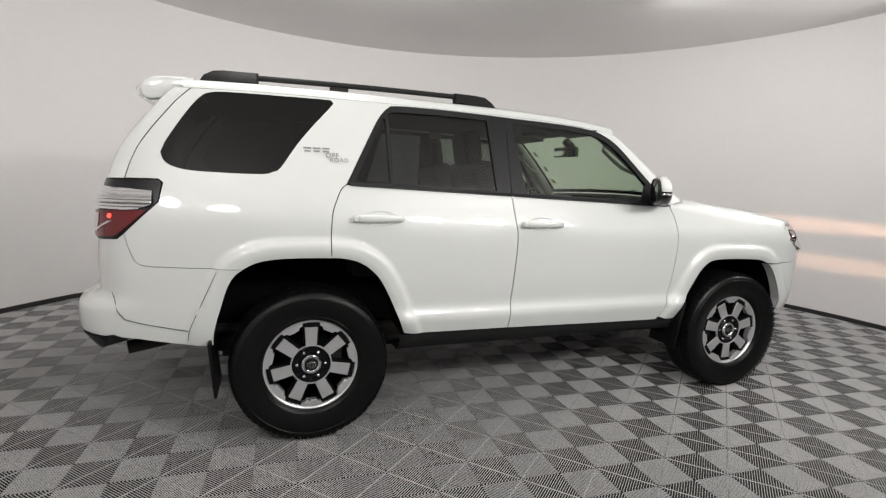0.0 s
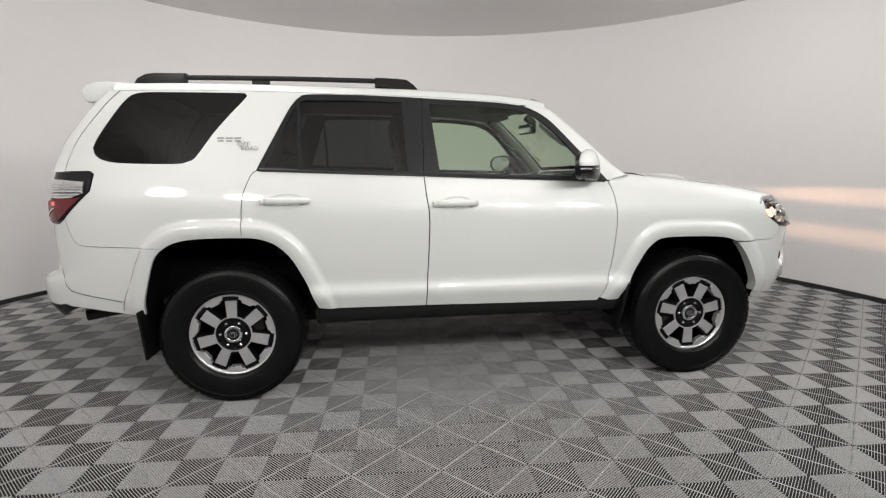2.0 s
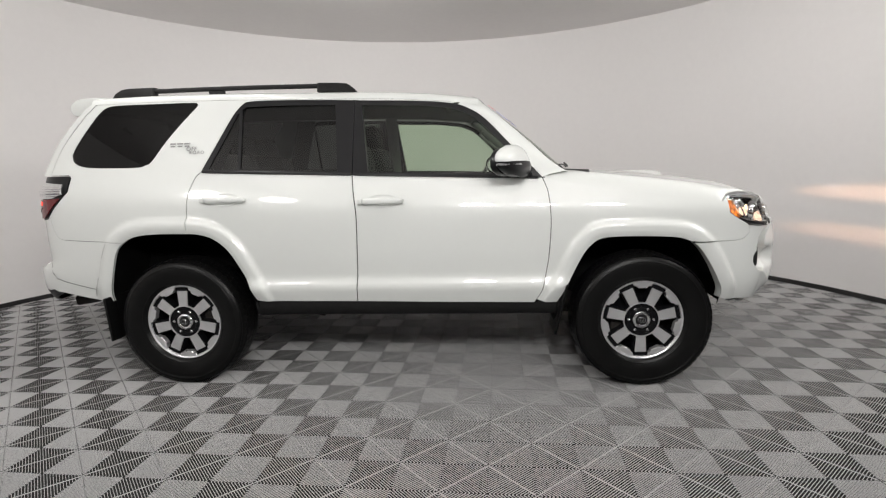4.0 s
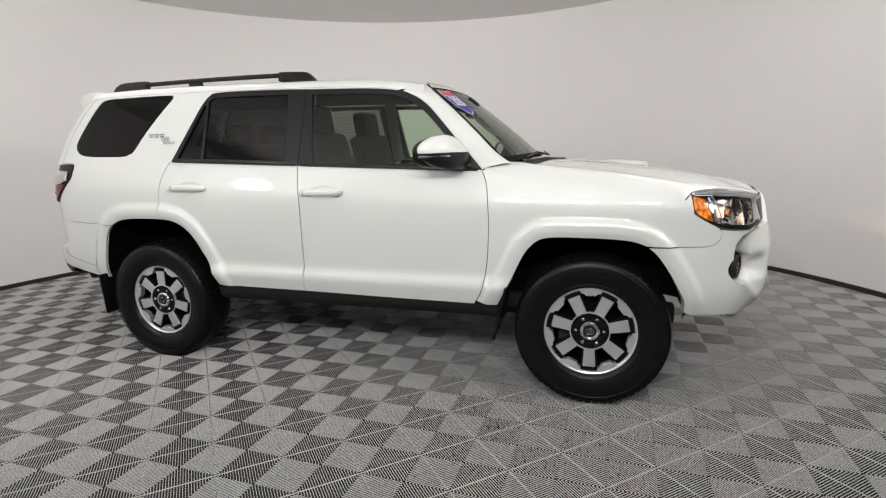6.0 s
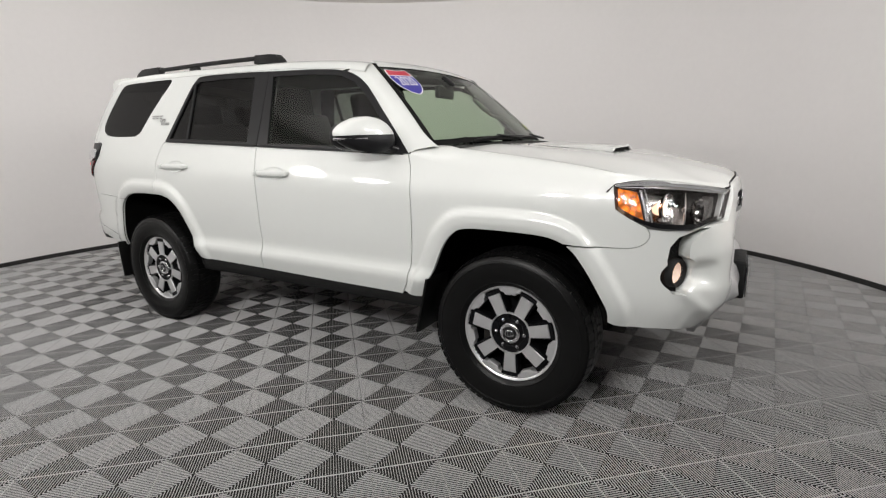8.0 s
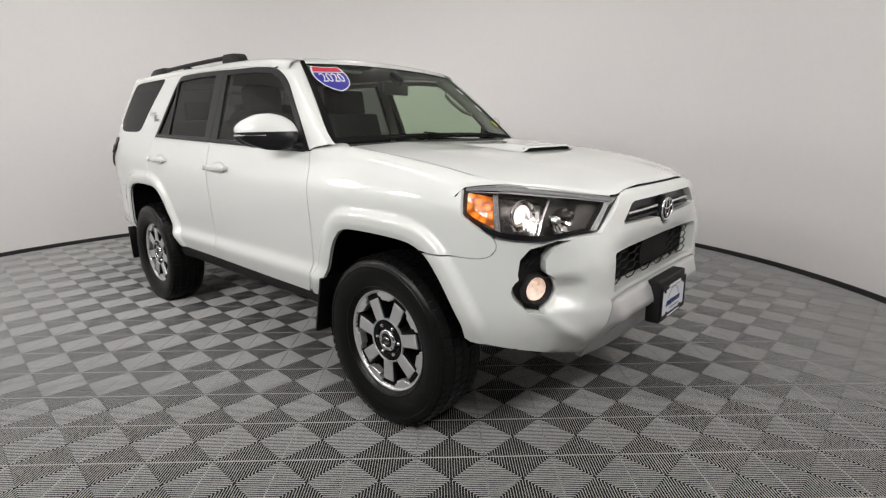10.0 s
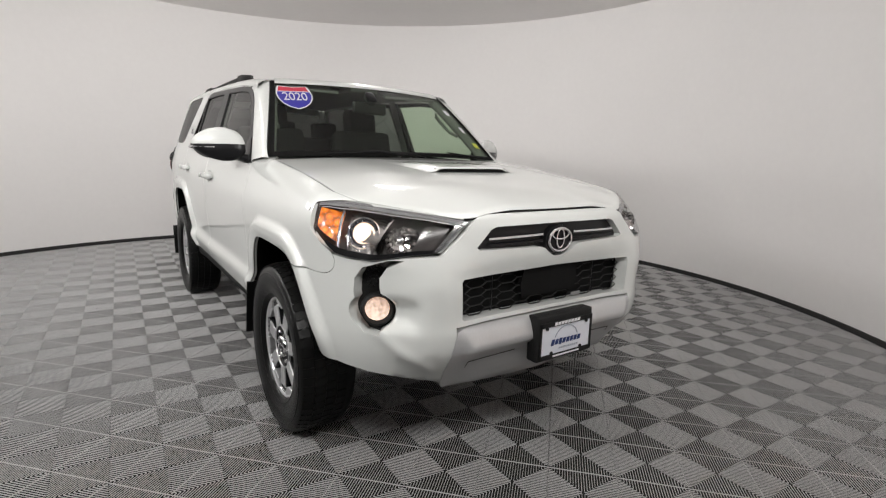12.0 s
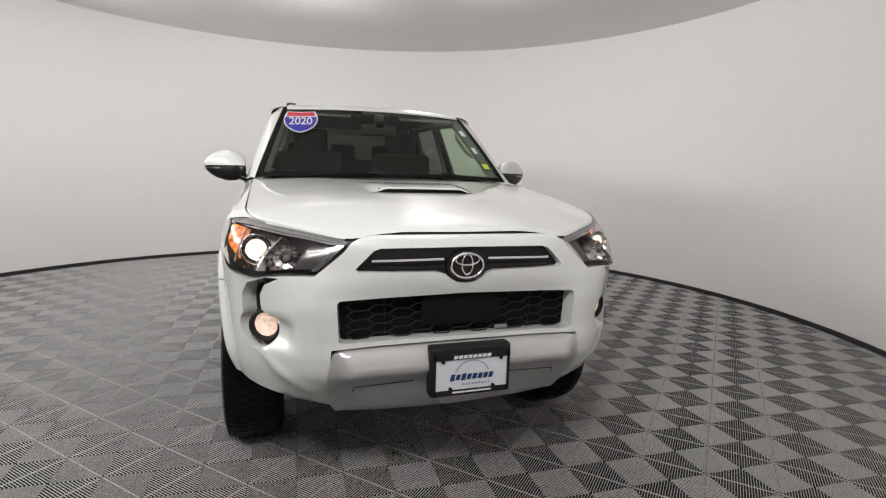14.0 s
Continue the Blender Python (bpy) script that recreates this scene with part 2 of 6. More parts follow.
def booth():
    n = 192
    ring = [around(360 * k / n, 1.0, 0) - ROOM for k in range(n)]
    # the white wall runs round the car's far side; an added, unseen dark wall closes the lamps' side and cuts bounce
    # light
    for name, mat, a0, a1, label in (("wall_curved", WALL, -3.0, 231.0, "smooth white curved booth wall around the car"),
                                     ("wall_dark_side", DARK_SIDE, 231.0, 357.0, "unseen dark grey wall added behind the booth lamps")):
        count = 120 if mat == WALL else 64
        prof = [(RADIUS, 0.0), (RADIUS, 1.0), (RADIUS + 0.12, 1.0), (RADIUS + 0.12, 0.0), (RADIUS, 0.0)]
        rows = []
        for r, top in prof:
            row = [around(a0 + (a1 - a0) * k / count, r, 0.0) for k in range(count + 1)]
            rows.append([(p.x, p.y, ceiling_z(p.x) * top) for p in row])
        v, f = loft(rows)
        m = count + 1
        f += [(0, m, 2 * m, 3 * m), (count, count + 3 * m, count + 2 * m, count + m)]
        wall = piece(name, v, f, mat, weld=1e-4)
        tagged(wall, label, "wall", kind="structure")
    v, f = [], []
    for z in (0.0, 0.1):
        k = len(v)
        v += [(ROOM.x + p.x * (RADIUS + 0.12), ROOM.y + p.y * (RADIUS + 0.12), ceiling_z(ROOM.x + p.x * (RADIUS + 0.12)) + z) for p in ring]
        f.append(tuple(range(k, k + n)))
    for k in range(n):
        f.append((k, (k + 1) % n, n + (k + 1) % n, n + k))
    tagged(piece("ceiling", v, f, CEIL, smooth=False), "flat matt grey round booth ceiling", "ceiling", kind="structure")
    prof = [(RADIUS - 0.001, 0.0), (RADIUS - 0.001, 0.045), (RADIUS - 0.012, 0.042), (RADIUS - 0.016, 0.0)]
    rows = [[(ROOM.x + p.x * r, ROOM.y + p.y * r, z) for p in ring] for r, z in prof]
    v, f = loft(rows, True)
    tagged(piece("baseboard", v, f, BASE, weld=1e-5), "black rubber base strip under the white curved wall", "baseboard", kind="structure")


booth()

# ---- the car's surface ----
car = new("car")
tagged(car, "white four-door SUV with black trim and lit headlights", "car")


def smooth_curve(points, steps=12):
    p = [np.array(q, float) for q in points]
    p = [2 * p[0] - p[1]] + p + [2 * p[-1] - p[-2]]
    out = []
    for i in range(1, len(p) - 2):
        for k in range(steps):
            t = k / steps
            out.append(0.5 * (2 * p[i] + (p[i + 1] - p[i - 1]) * t + (2 * p[i - 1] - 5 * p[i] + 4 * p[i + 1] - p[i + 2]) * t**2 + (3 * p[i] - p[i - 1] - 3 * p[i + 1] + p[i + 2]) * t**3))
    out.append(p[-2])
    return np.array(out)


# half of the body's outline from above, from the middle of the rear to the middle of the nose
OUTLINE = smooth_curve([(-2.46, 0), (-2.455, 0.25), (-2.44, 0.48), (-2.405, 0.66), (-2.34, 0.775), (-2.24, 0.845), (-2.1, 0.876), (-1.85, 0.888), (-1.4, 0.89), (0, 0.89), (1.4, 0.89), (1.7, 0.889), (1.84, 0.88), (1.95, 0.855), (2.045, 0.81), (2.12, 0.745), (2.175, 0.665), (2.215, 0.58), (2.246, 0.48), (2.27, 0.33), (2.28, 0.16), (2.283, 0)], 16)
OUT_S = np.r_[0, np.cumsum(np.hypot(*np.diff(OUTLINE, axis=0).T))]
OUT_T = np.gradient(OUTLINE, axis=0)
OUT_T /= np.hypot(*OUT_T.T)[:, None]


def s_x(x):
    """Girth at a place along the side."""
    return float(np.interp(x, OUTLINE[:, 0], OUT_S))


def s_front(y):
    half = OUTLINE[:, 0] > 1.5
    return float(np.interp(-abs(y), -OUTLINE[half, 1], OUT_S[half]))


def s_rear(y):
    half = OUTLINE[:, 0] < -1.9
    return float(np.interp(abs(y), OUTLINE[half, 1], OUT_S[half]))


SIDE_Z = [0.30, 0.42, 0.50, 0.57, 0.615, 0.66, 0.72, 0.80, 0.95, 1.05, 1.12, 1.20, 1.26, 1.30, 1.90]
SIDE_D = [-0.10, -0.058, -0.036, -0.015, -0.006, -0.027, -0.023, -0.014, -0.003, 0.0, -0.006, -0.027, -0.0465, -0.060, -0.263]
NOSE_Z = [0.30, 0.42, 0.50, 0.58, 0.66, 0.70, 0.87, 0.93, 0.98, 1.04, 1.07, 1.10, 1.20]
NOSE_D = [-0.14, -0.085, -0.045, -0.012, 0.0, -0.006, -0.002, 0.012, 0.012, 0.004, -0.005, -0.028, -0.12]
TAIL_Z = [0.30, 0.45, 0.53, 0.60, 0.70, 0.750, 0.765, 0.95, 1.20, 1.32, 1.55, 1.85]
TAIL_D = [-0.16, -0.07, 0.0, 0.050, 0.054, 0.042, -0.045, -0.045, -0.065, -0.105, -0.25, -0.47]
REAR_ARCH = [(-1.852, 0.528), (-1.844, 0.60), (-1.812, 0.718), (-1.765, 0.848), (-1.695, 0.911), (-1.612, 0.941), (-1.486, 0.951), (-1.295, 0.949), (-1.201, 0.937), (-1.125, 0.903), (-1.051, 0.83), (-0.981, 0.696), (-0.926, 0.562), (-0.912, 0.528)]
FRONT_ARCH = [(0.907, 0.505), (0.979, 0.645), (1.042, 0.777), (1.089, 0.843), (1.153, 0.884), (1.285, 0.893), (1.515, 0.887), (1.615, 0.87), (1.684, 0.828), (1.750, 0.740), (1.815, 0.624), (1.838, 0.573), (1.842, 0.520)]


def round_line(points, steps=5):
    return [tuple(p) for p in smooth_curve(points, steps)]


REAR_ARCH, FRONT_ARCH = round_line(REAR_ARCH), round_line(FRONT_ARCH)


def from_line(x, z, line):
    """Distance from points to a polyline."""
    best = np.full(np.shape(x), 9.0)
    for (ax, az), (bx, bz) in zip(line[:-1], line[1:]):
        dx, dz = bx - ax, bz - az
        t = np.clip(((x - ax) * dx + (z - az) * dz) / (dx * dx + dz * dz + 1e-12), 0, 1)
        best = np.minimum(best, np.hypot(x - ax - t * dx, z - az - t * dz))
    return best


def ramp(v, a, b):
    t = np.clip((v - a) / (b - a), 0, 1)
    return t * t * (3 - 2 * t)


def soft(z, zs, ds):
    return sum(np.interp(z + o, zs, ds) for o in (-0.018, -0.009, 0, 0.009, 0.018)) / 5


SIDE_TABLE = smooth_curve(list(zip(SIDE_Z, SIDE_D)), 10)
# ahead of and behind the doors the crease fades and the sides tuck in
END_TABLE = smooth_curve(list(zip(SIDE_Z, [-0.13, -0.080, -0.050, -0.032, -0.025, -0.020, -0.016, -0.011] + SIDE_D[8:])), 10)


def belt(x):
    return 1.277 - 0.0405 * (x + 0.25)


def skin(s, z, lift=0.0):
    """Points of the wrapped body surface at girth s and height z, on the car's left (y > 0)."""
    s, z = np.atleast_1d(np.asarray(s, float)), np.atleast_1d(np.asarray(z, float))
    x, y = np.interp(s, OUT_S, OUTLINE[:, 0]), np.interp(s, OUT_S, OUTLINE[:, 1])
    tx, ty = np.interp(s, OUT_S, OUT_T[:, 0]), np.interp(s, OUT_S, OUT_T[:, 1])
    size = np.hypot(tx, ty)
    nx, ny = -ty / size, tx / size
    zz = z + (1.30 - belt(x)) * ramp(z, 0.9, 1.2)
    ends = ramp(np.abs(x), 0.90, 1.15)
    side, nose, tail = (1 - ends) * soft(zz, SIDE_TABLE[:, 0], SIDE_TABLE[:, 1]) + ends * soft(zz, END_TABLE[:, 0], END_TABLE[:, 1]), soft(z, NOSE_Z, NOSE_D), soft(z, TAIL_Z, TAIL_D)
    w = ny * ny
    end = np.where(x > 0, nose, tail)
    d = w * side + (1 - w) * end - 0.13 * 4 * w * (1 - w) * ramp(z, 1.32, 1.78) * (x < 0)
    flare = np.zeros_like(d)
    for arch in ([(-1.86, 0.30)] + REAR_ARCH + [(-0.82, 0.30)], [(0.80, 0.30)] + FRONT_ARCH + [(1.86, 0.30)]):
        far = from_line(x, z, arch)
        flare = np.maximum(flare, 0.026 * (1 - ramp(far, 0.068, 0.100)) - 0.010 * (1 - ramp(far, 0.0, 0.03)))
    d = d + flare * ramp(w, 0.35, 0.8) * ramp(z, 0.40, 0.62)
    # hollow round the fog lamp
    d = d - 0.007 * ramp(y, 0.475, 0.575) * (1 - ramp(y, 0.72, 0.765)) * ramp(z, 0.46, 0.56) * (1 - ramp(z, 0.76, 0.98)) * (x > 1.9)
    pocket = np.exp(-(((y - 0.685) / 0.068) ** 4) - ((z - 0.735) / 0.048) ** 4)
    crease = np.exp(-((from_line(y, z, [(0.735, 0.655), (0.660, 0.585), (0.570, 0.520)]) / 0.022) ** 2))
    d = d + (0.010 * crease - 0.040 * pocket) * (x > 1.9)
    # the lower grille's surround lies back behind the band above it
    muzzle = np.exp(-(((y - 0.56) / np.where(y < 0.56, 0.16, 0.13)) ** 2)) * (1 - ramp(y, 0.690, 0.785))
    d = d + 0.052 * muzzle * ramp(z, 0.42, 0.60) * (1 - ramp(z, 0.82, 1.00)) * (x > 1.9)
    d = d - 0.004 * (1 - ramp(y, 0.485, 0.530)) * ramp(z, 0.660, 0.685) * (1 - ramp(z, 0.868, 0.897)) * (x > 1.9)
    d = d + lift
    return np.stack([x + nx * d, y + ny * d, z], -1)


def inside(px, pz, poly):
    hit = np.zeros(np.shape(px), bool)
    n = len(poly)
    for i in range(n):
        (ax, az), (bx, bz) = poly[i], poly[(i + 1) % n]
        cross = (az > pz) != (bz > pz)
        with np.errstate(divide="ignore", invalid="ignore"):
            xi = (bx - ax) * (pz - az) / (bz - az if bz != az else 1e-12) + ax
        hit ^= cross & (px < xi)
    return hit


def dense(poly, step):
    out = []
    for i, (ax, az) in enumerate(poly):
        bx, bz = poly[(i + 1) % len(poly)]
        n = max(1, int(math.hypot(bx - ax, bz - az) / step))
        out += [(ax + (bx - ax) * k / n, az + (bz - az) * k / n) for k in range(n)]
    return out


def inset(poly, gap):
    """The polygon drawn in by gap."""
    area = sum(a[0] * b[1] - b[0] * a[1] for a, b in zip(poly, poly[1:] + poly[:1]))
    sign, out, n = (1 if area > 0 else -1), [], len(poly)
    for i in range(n):
        p, a, b = np.array(poly[i]), np.array(poly[i - 1]), np.array(poly[(i + 1) % n])
        e, g = p - a, b - p
        if np.hypot(*e) < 1e-6 or np.hypot(*g) < 1e-6:
            out.append(tuple(p))
            continue
        e, g = e / np.hypot(*e), g / np.hypot(*g)
        m = np.array([-(e[1] + g[1]), e[0] + g[0]]) * sign
        k = max(0.4, float(m @ m) / 2)
        out.append(tuple(p + m / k * gap))
    return out


def panel(poly, holes=(), lift=0.0, step=0.04, rim=0.018, gap=0.003, surf=skin):
    """Vertices and faces of a thick sheet of the body within a polygon of (girth, height)."""
    from mathutils.geometry import delaunay_2d_cdt
    loops = [dense(inset(list(poly), gap) if gap else list(poly), step)] + [dense(list(h), step) for h in holes]
    flat, edges = [], []
    for loop in loops:
        k, n = len(flat), len(loop)
        flat += loop
        edges += [(k + i, k + (i + 1) % n) for i in range(n)]
    lo, hi = np.min(loops[0], 0), np.max(loops[0], 0)
    gx, gz = np.meshgrid(np.arange(lo[0] + step / 2, hi[0], step), np.arange(lo[1] + step / 2, hi[1], step))
    gx, gz = gx.ravel(), gz.ravel()
    keep = inside(gx, gz, loops[0])
    for h in loops[1:]:
        keep &= ~inside(gx, gz, h)
    for loop in loops:
        keep &= from_line(gx, gz, loop + loop[:1]) > step * 0.45
    flat += list(zip(gx[keep], gz[keep]))
    got = delaunay_2d_cdt([Vector(p) for p in flat], edges, [], 0, 1e-6)
    pts, tris = np.array([tuple(p) for p in got[0]]), np.array(got[2])
    mid = pts[tris].mean(1)
    ok = inside(mid[:, 0], mid[:, 1], loops[0])
    for h in loops[1:]:
        ok &= ~inside(mid[:, 0], mid[:, 1], h)
    tris = tris[ok]
    a, b, c = pts[tris[:, 0]], pts[tris[:, 1]], pts[tris[:, 2]]
    turn = (b[:, 0] - a[:, 0]) * (c[:, 1] - a[:, 1]) - (b[:, 1] - a[:, 1]) * (c[:, 0] - a[:, 0])
    # leave out slivers along straight edges
    longest = np.sqrt(np.maximum(np.maximum(((a - b) ** 2).sum(1), ((b - c) ** 2).sum(1)), ((c - a) ** 2).sum(1)))
    fat = np.abs(turn) / longest > 0.0012
    tris, turn = tris[fat], turn[fat]
    tris = np.where((turn > 0)[:, None], tris[:, ::-1], tris)
    verts = [tuple(p) for p in surf(pts[:, 0], pts[:, 1], lift)]
    faces = [tuple(int(i) for i in t) for t in tris]
    if rim:
        for loop in loops:
            la = np.array(loop)
            outer, inner = surf(la[:, 0], la[:, 1], lift), surf(la[:, 0], la[:, 1], lift - rim)
            k, n = len(verts), len(loop)
            verts += [tuple(p) for p in outer] + [tuple(p) for p in inner]
            inner_side = np.abs(outer[:, 1]) < 0.004
            faces += [(k + i, k + (i + 1) % n, k + n + (i + 1) % n, k + n + i) for i in range(n) if not (inner_side[i] and inner_side[(i + 1) % n])]
    return verts, faces


def sides(name, group, mat, parent, label="", **more):
    """The same part on the car's right and left."""
    return [piece(name, *flipped(*group, sg), mat, parent, label, **more) for sg in (-1, 1)]


def xz(points):
    return [(s_x(x), z) for x, z in points]


def yz(points):
    return [(s_front(y), z) for y, z in points]


# ---- lines of the side ----
ROOF_X = [-2.15, -2.0, -1.6, -1.1, -0.3, 0.0, 0.28, 0.40, 0.50]
ROOF_Z = [1.786, 1.797, 1.805, 1.801, 1.783, 1.771, 1.747, 1.730, 1.706]


def roof_edge(x):
    return float(sum(np.interp(x + o, ROOF_X, ROOF_Z) for o in (-0.08, 0, 0.08)) / 3)


QWIN = round_line([(-2.066, 1.441), (-2.049, 1.402), (-2.004, 1.375), (-1.923, 1.360), (-1.762, 1.354), (-1.617, 1.354), (-1.570, 1.366), (-1.533, 1.388), (-1.450, 1.510), (-1.358, 1.623), (-1.275, 1.716), (-1.277, 1.735), (-1.305, 1.743), (-1.563, 1.744), (-1.793, 1.742), (-1.858, 1.733), (-1.890, 1.717), (-1.934, 1.668), (-2.006, 1.560), (-2.048, 1.489)], 3)
DLO_TOP = round_line([(-1.216, 1.316), (-1.108, 1.526), (-1.046, 1.644), (-1.015, 1.690), (-0.983, 1.721), (-0.934, 1.738), (-0.701, 1.738), (-0.400, 1.729), (-0.267, 1.722), (0.102, 1.706), (0.303, 1.684), (0.402, 1.651), (0.484, 1.598), (0.563, 1.519), (0.625, 1.451), (0.703, 1.368), (0.822, 1.236)], 4)
FRONT_DOOR_LINE = round_line([(0.822, 1.236), (0.852, 1.153), (0.865, 1.023), (0.865, 0.907), (0.852, 0.739), (0.821, 0.586), (0.776, 0.500)], 4)
B_LINE = round_line([(-0.291, 1.279), (-0.280, 1.162), (-0.266, 1.049), (-0.270, 0.867), (-0.289, 0.515)], 4)
REAR_DOOR_LINE = round_line([(-1.216, 1.316), (-1.245, 1.290), (-1.271, 1.231), (-1.291, 1.168), (-1.300, 1.05), (-1.300, 0.949)], 4)
HATCH_LINE = [(-1.940, 1.748), (-2.000, 1.690), (-2.098, 1.570), (-2.172, 1.465), (-2.205, 1.39), (-2.218, 1.318)]
BUMPER_LINE = [(-2.204, 1.075), (-2.196, 1.025), (-2.170, 0.952), (-2.148, 0.931), (-2.11, 0.922), (-1.969, 0.914)]
k_rear = min(range(len(REAR_ARCH)), key=lambda i: abs(REAR_ARCH[i][0] + 1.300))
k_bump = min(range(len(REAR_ARCH)), key=lambda i: abs(REAR_ARCH[i][1] - 0.905) + (REAR_ARCH[i][0] > -1.5))
k_nose = min(range(len(FRONT_ARCH)), key=lambda i: abs(FRONT_ARCH[i][1] - 0.855) + (FRONT_ARCH[i][0] < 1.5))

# quarter panel with the band over the doors
roof_xs = np.linspace(-1.925, 0.33, 30)
ROOF_LINE = [(float(x), roof_edge(x) - 0.048) for x in roof_xs]
dlo_back = [p for p in DLO_TOP if p[0] <= 0.33]
QUARTER_POLY = (ROOF_LINE + dlo_back[::-1] + REAR_DOOR_LINE[1:-1] + REAR_ARCH[k_bump:k_rear + 1][::-1]
                + BUMPER_LINE[::-1] + [(-2.062, 1.216), (-2.047, 1.302), (-2.066, 1.318)] + HATCH_LINE[::-1])
sides("quarter_panel", panel(xz(QUARTER_POLY), [xz(QWIN)], step=0.017, gap=0.0018), PAINT, car)
sides("quarter_window", panel(xz(QWIN), lift=-0.004, gap=0, rim=0.004), QUARTER, car, "very dark tinted rear side glass")

# doors
rear_skin = REAR_DOOR_LINE + REAR_ARCH[k_rear + 1:] + [(-0.842, 0.520)] + B_LINE[::-1]
front_skin = B_LINE + [(0.30, 0.505)] + FRONT_DOOR_LINE[::-1]
T_LINE = [p for p in DLO_TOP if p[0] < -0.285]
DOORS = []
for sg in (-1, 1):
    rear_door = new("rear_door")
    front_door = new("front_door")
    rear_door.parent = front_door.parent = car
    DOORS.append((sg, front_door, rear_door))
    piece("door_skin", *flipped(*panel(xz(rear_skin), step=0.018), sg), PAINT, rear_door)
    piece("door_skin", *flipped(*panel(xz(front_skin), step=0.020), sg), PAINT, front_door)
    tri = [(-1.172, 1.333), (-1.010, 1.668), (-0.998, 1.660), (-0.990, 1.327)]
    main = round_line([(-0.970, 1.325), (-0.982, 1.69), (-0.955, 1.704), (-0.7, 1.706), (-0.405, 1.698), (-0.379, 1.303)], 1)
    edge = T_LINE + [(-0.285, 1.727), (-0.291, 1.281)]
    piece("window_frame", *flipped(*panel(xz(edge), [xz(tri), xz(main)], lift=0.003, rim=0.03, gap=0.001), sg), TRIM, rear_door, "gloss black window surround")
    piece("vent_glass", *flipped(*panel(xz(tri), lift=-0.006, gap=0, rim=0.004), sg), PRIVACY, rear_door, "small dark tinted fixed pane")
    piece("door_glass", *flipped(*panel(xz(main), lift=-0.006, gap=0, rim=0.004), sg), PRIVACY, rear_door, "dark tinted window pane")
    fmain = round_line([(-0.243, 1.690), (0.10, 1.678), (0.302, 1.655), (0.401, 1.616), (0.481, 1.554), (0.560, 1.474), (0.66, 1.36), (0.745, 1.262), (-0.197, 1.292)], 1)
    edge = [(-0.285, 1.725)] + [p for p in DLO_TOP if p[0] >= -0.27] + [(-0.289, 1.280)]
    piece("window_frame", *flipped(*panel(xz(edge), [xz(fmain)], lift=0.003, rim=0.03, gap=0.001), sg), TRIM, front_door, "gloss black window surround")
    piece("door_glass", *flipped(*panel(xz(fmain), lift=-0.006, gap=0, rim=0.004), sg), SCREEN, front_door, "clear green window pane")
    # bright line along the glass's lower edge is a thin rubber lip
    for parent, x0, x1 in ((rear_door, -1.20, -0.295), (front_door, -0.28, 0.80)):
        row = np.linspace(x0, x1, 20)
        lip = [[tuple(skin(s_x(x), belt(x) + dz, l)[0]) for x in row] for dz, l in ((-0.006, 0.002), (-0.004, 0.010), (0.008, 0.010), (0.012, 0.002))]
        piece("belt_moulding", *flipped(*loft(lip), sg), TRIM, parent)
    # handles
    for parent, xa, zb in ((rear_door, -1.053, 1.150), (front_door, -0.106, 1.122)):
        cup = [(xa + 0.075 * math.cos(a) * (1.35 if math.cos(a) < 0 else 1.2), zb + 0.038 * math.sin(a)) for a in np.linspace(0, 2 * math.pi, 24, endpoint=False)]
        rows = []
        for k, (f, depth) in enumerate(((1.0, 0.0015), (0.8, -0.003), (0.4, -0.009), (0.02, -0.011))):
            rows.append([tuple(skin(s_x(xa + (x - xa) * f), zb + (z - zb) * f, depth + 0.004)[0]) for x, z in cup])
        piece("handle_cup", *flipped(*loft(rows, True), sg), PAINT, parent)
        bar = []
        for x, h, out in ((-0.124, 0.010, 0.016), (-0.120, 0.016, 0.032), (-0.10, 0.018, 0.040), (-0.04, 0.018, 0.043), (0.04, 0.018, 0.043), (0.10, 0.017, 0.040), (0.120, 0.014, 0.030), (0.124, 0.008, 0.014)):
            c = skin(s_x(xa + x), zb, 0.0)[0]
            bar.append([(c[0], c[1] + out + 0.010 * math.cos(a) - 0.008, c[2] + h * math.sin(a)) for a in np.linspace(0, 2 * math.pi, 12, endpoint=False)])
        v, f = loft(bar, True)
        f += [tuple(range(12)), tuple(range(len(v) - 12, len(v)))]
        handle = piece("door_handle", *flipped(v, f, sg), PAINT, parent, weld=1e-5)
        c = skin(s_x(xa - 0.128), zb, 0.02)[0]
        part("handle_base", box((0.022, 0.045, 0.030), (c[0], sg * (c[1] + 0.004), c[2]), 0.007), PAINT, handle)

# dark seals behind the panel gaps
for name, line in (("door_seal", FRONT_DOOR_LINE), ("door_seal", B_LINE), ("door_seal", REAR_DOOR_LINE), ("hatch_seal", HATCH_LINE), ("bumper_seal", BUMPER_LINE + [(-1.86, 0.909), (-1.73, 0.906)])):
    pts = dense(line + line[-2:0:-1], 0.04)[: len(dense(line + line[-2:0:-1], 0.04)) // 2 + 1]
    rows = []
    for (x, z), (x2, z2) in zip(pts, pts[1:] + [pts[-1]]):
        dx, dz = (x2 - x, z2 - z) if (x2, z2) != (x, z) else (0, -1)
        size = math.hypot(dx, dz)
        ox, oz = -dz / size * 0.012, dx / size * 0.012
        rows.append([tuple(skin(s_x(x + ox), z + oz, -0.009)[0]), tuple(skin(s_x(x - ox), z - oz, -0.009)[0])])
    sides(name, loft(rows), GAP, car)

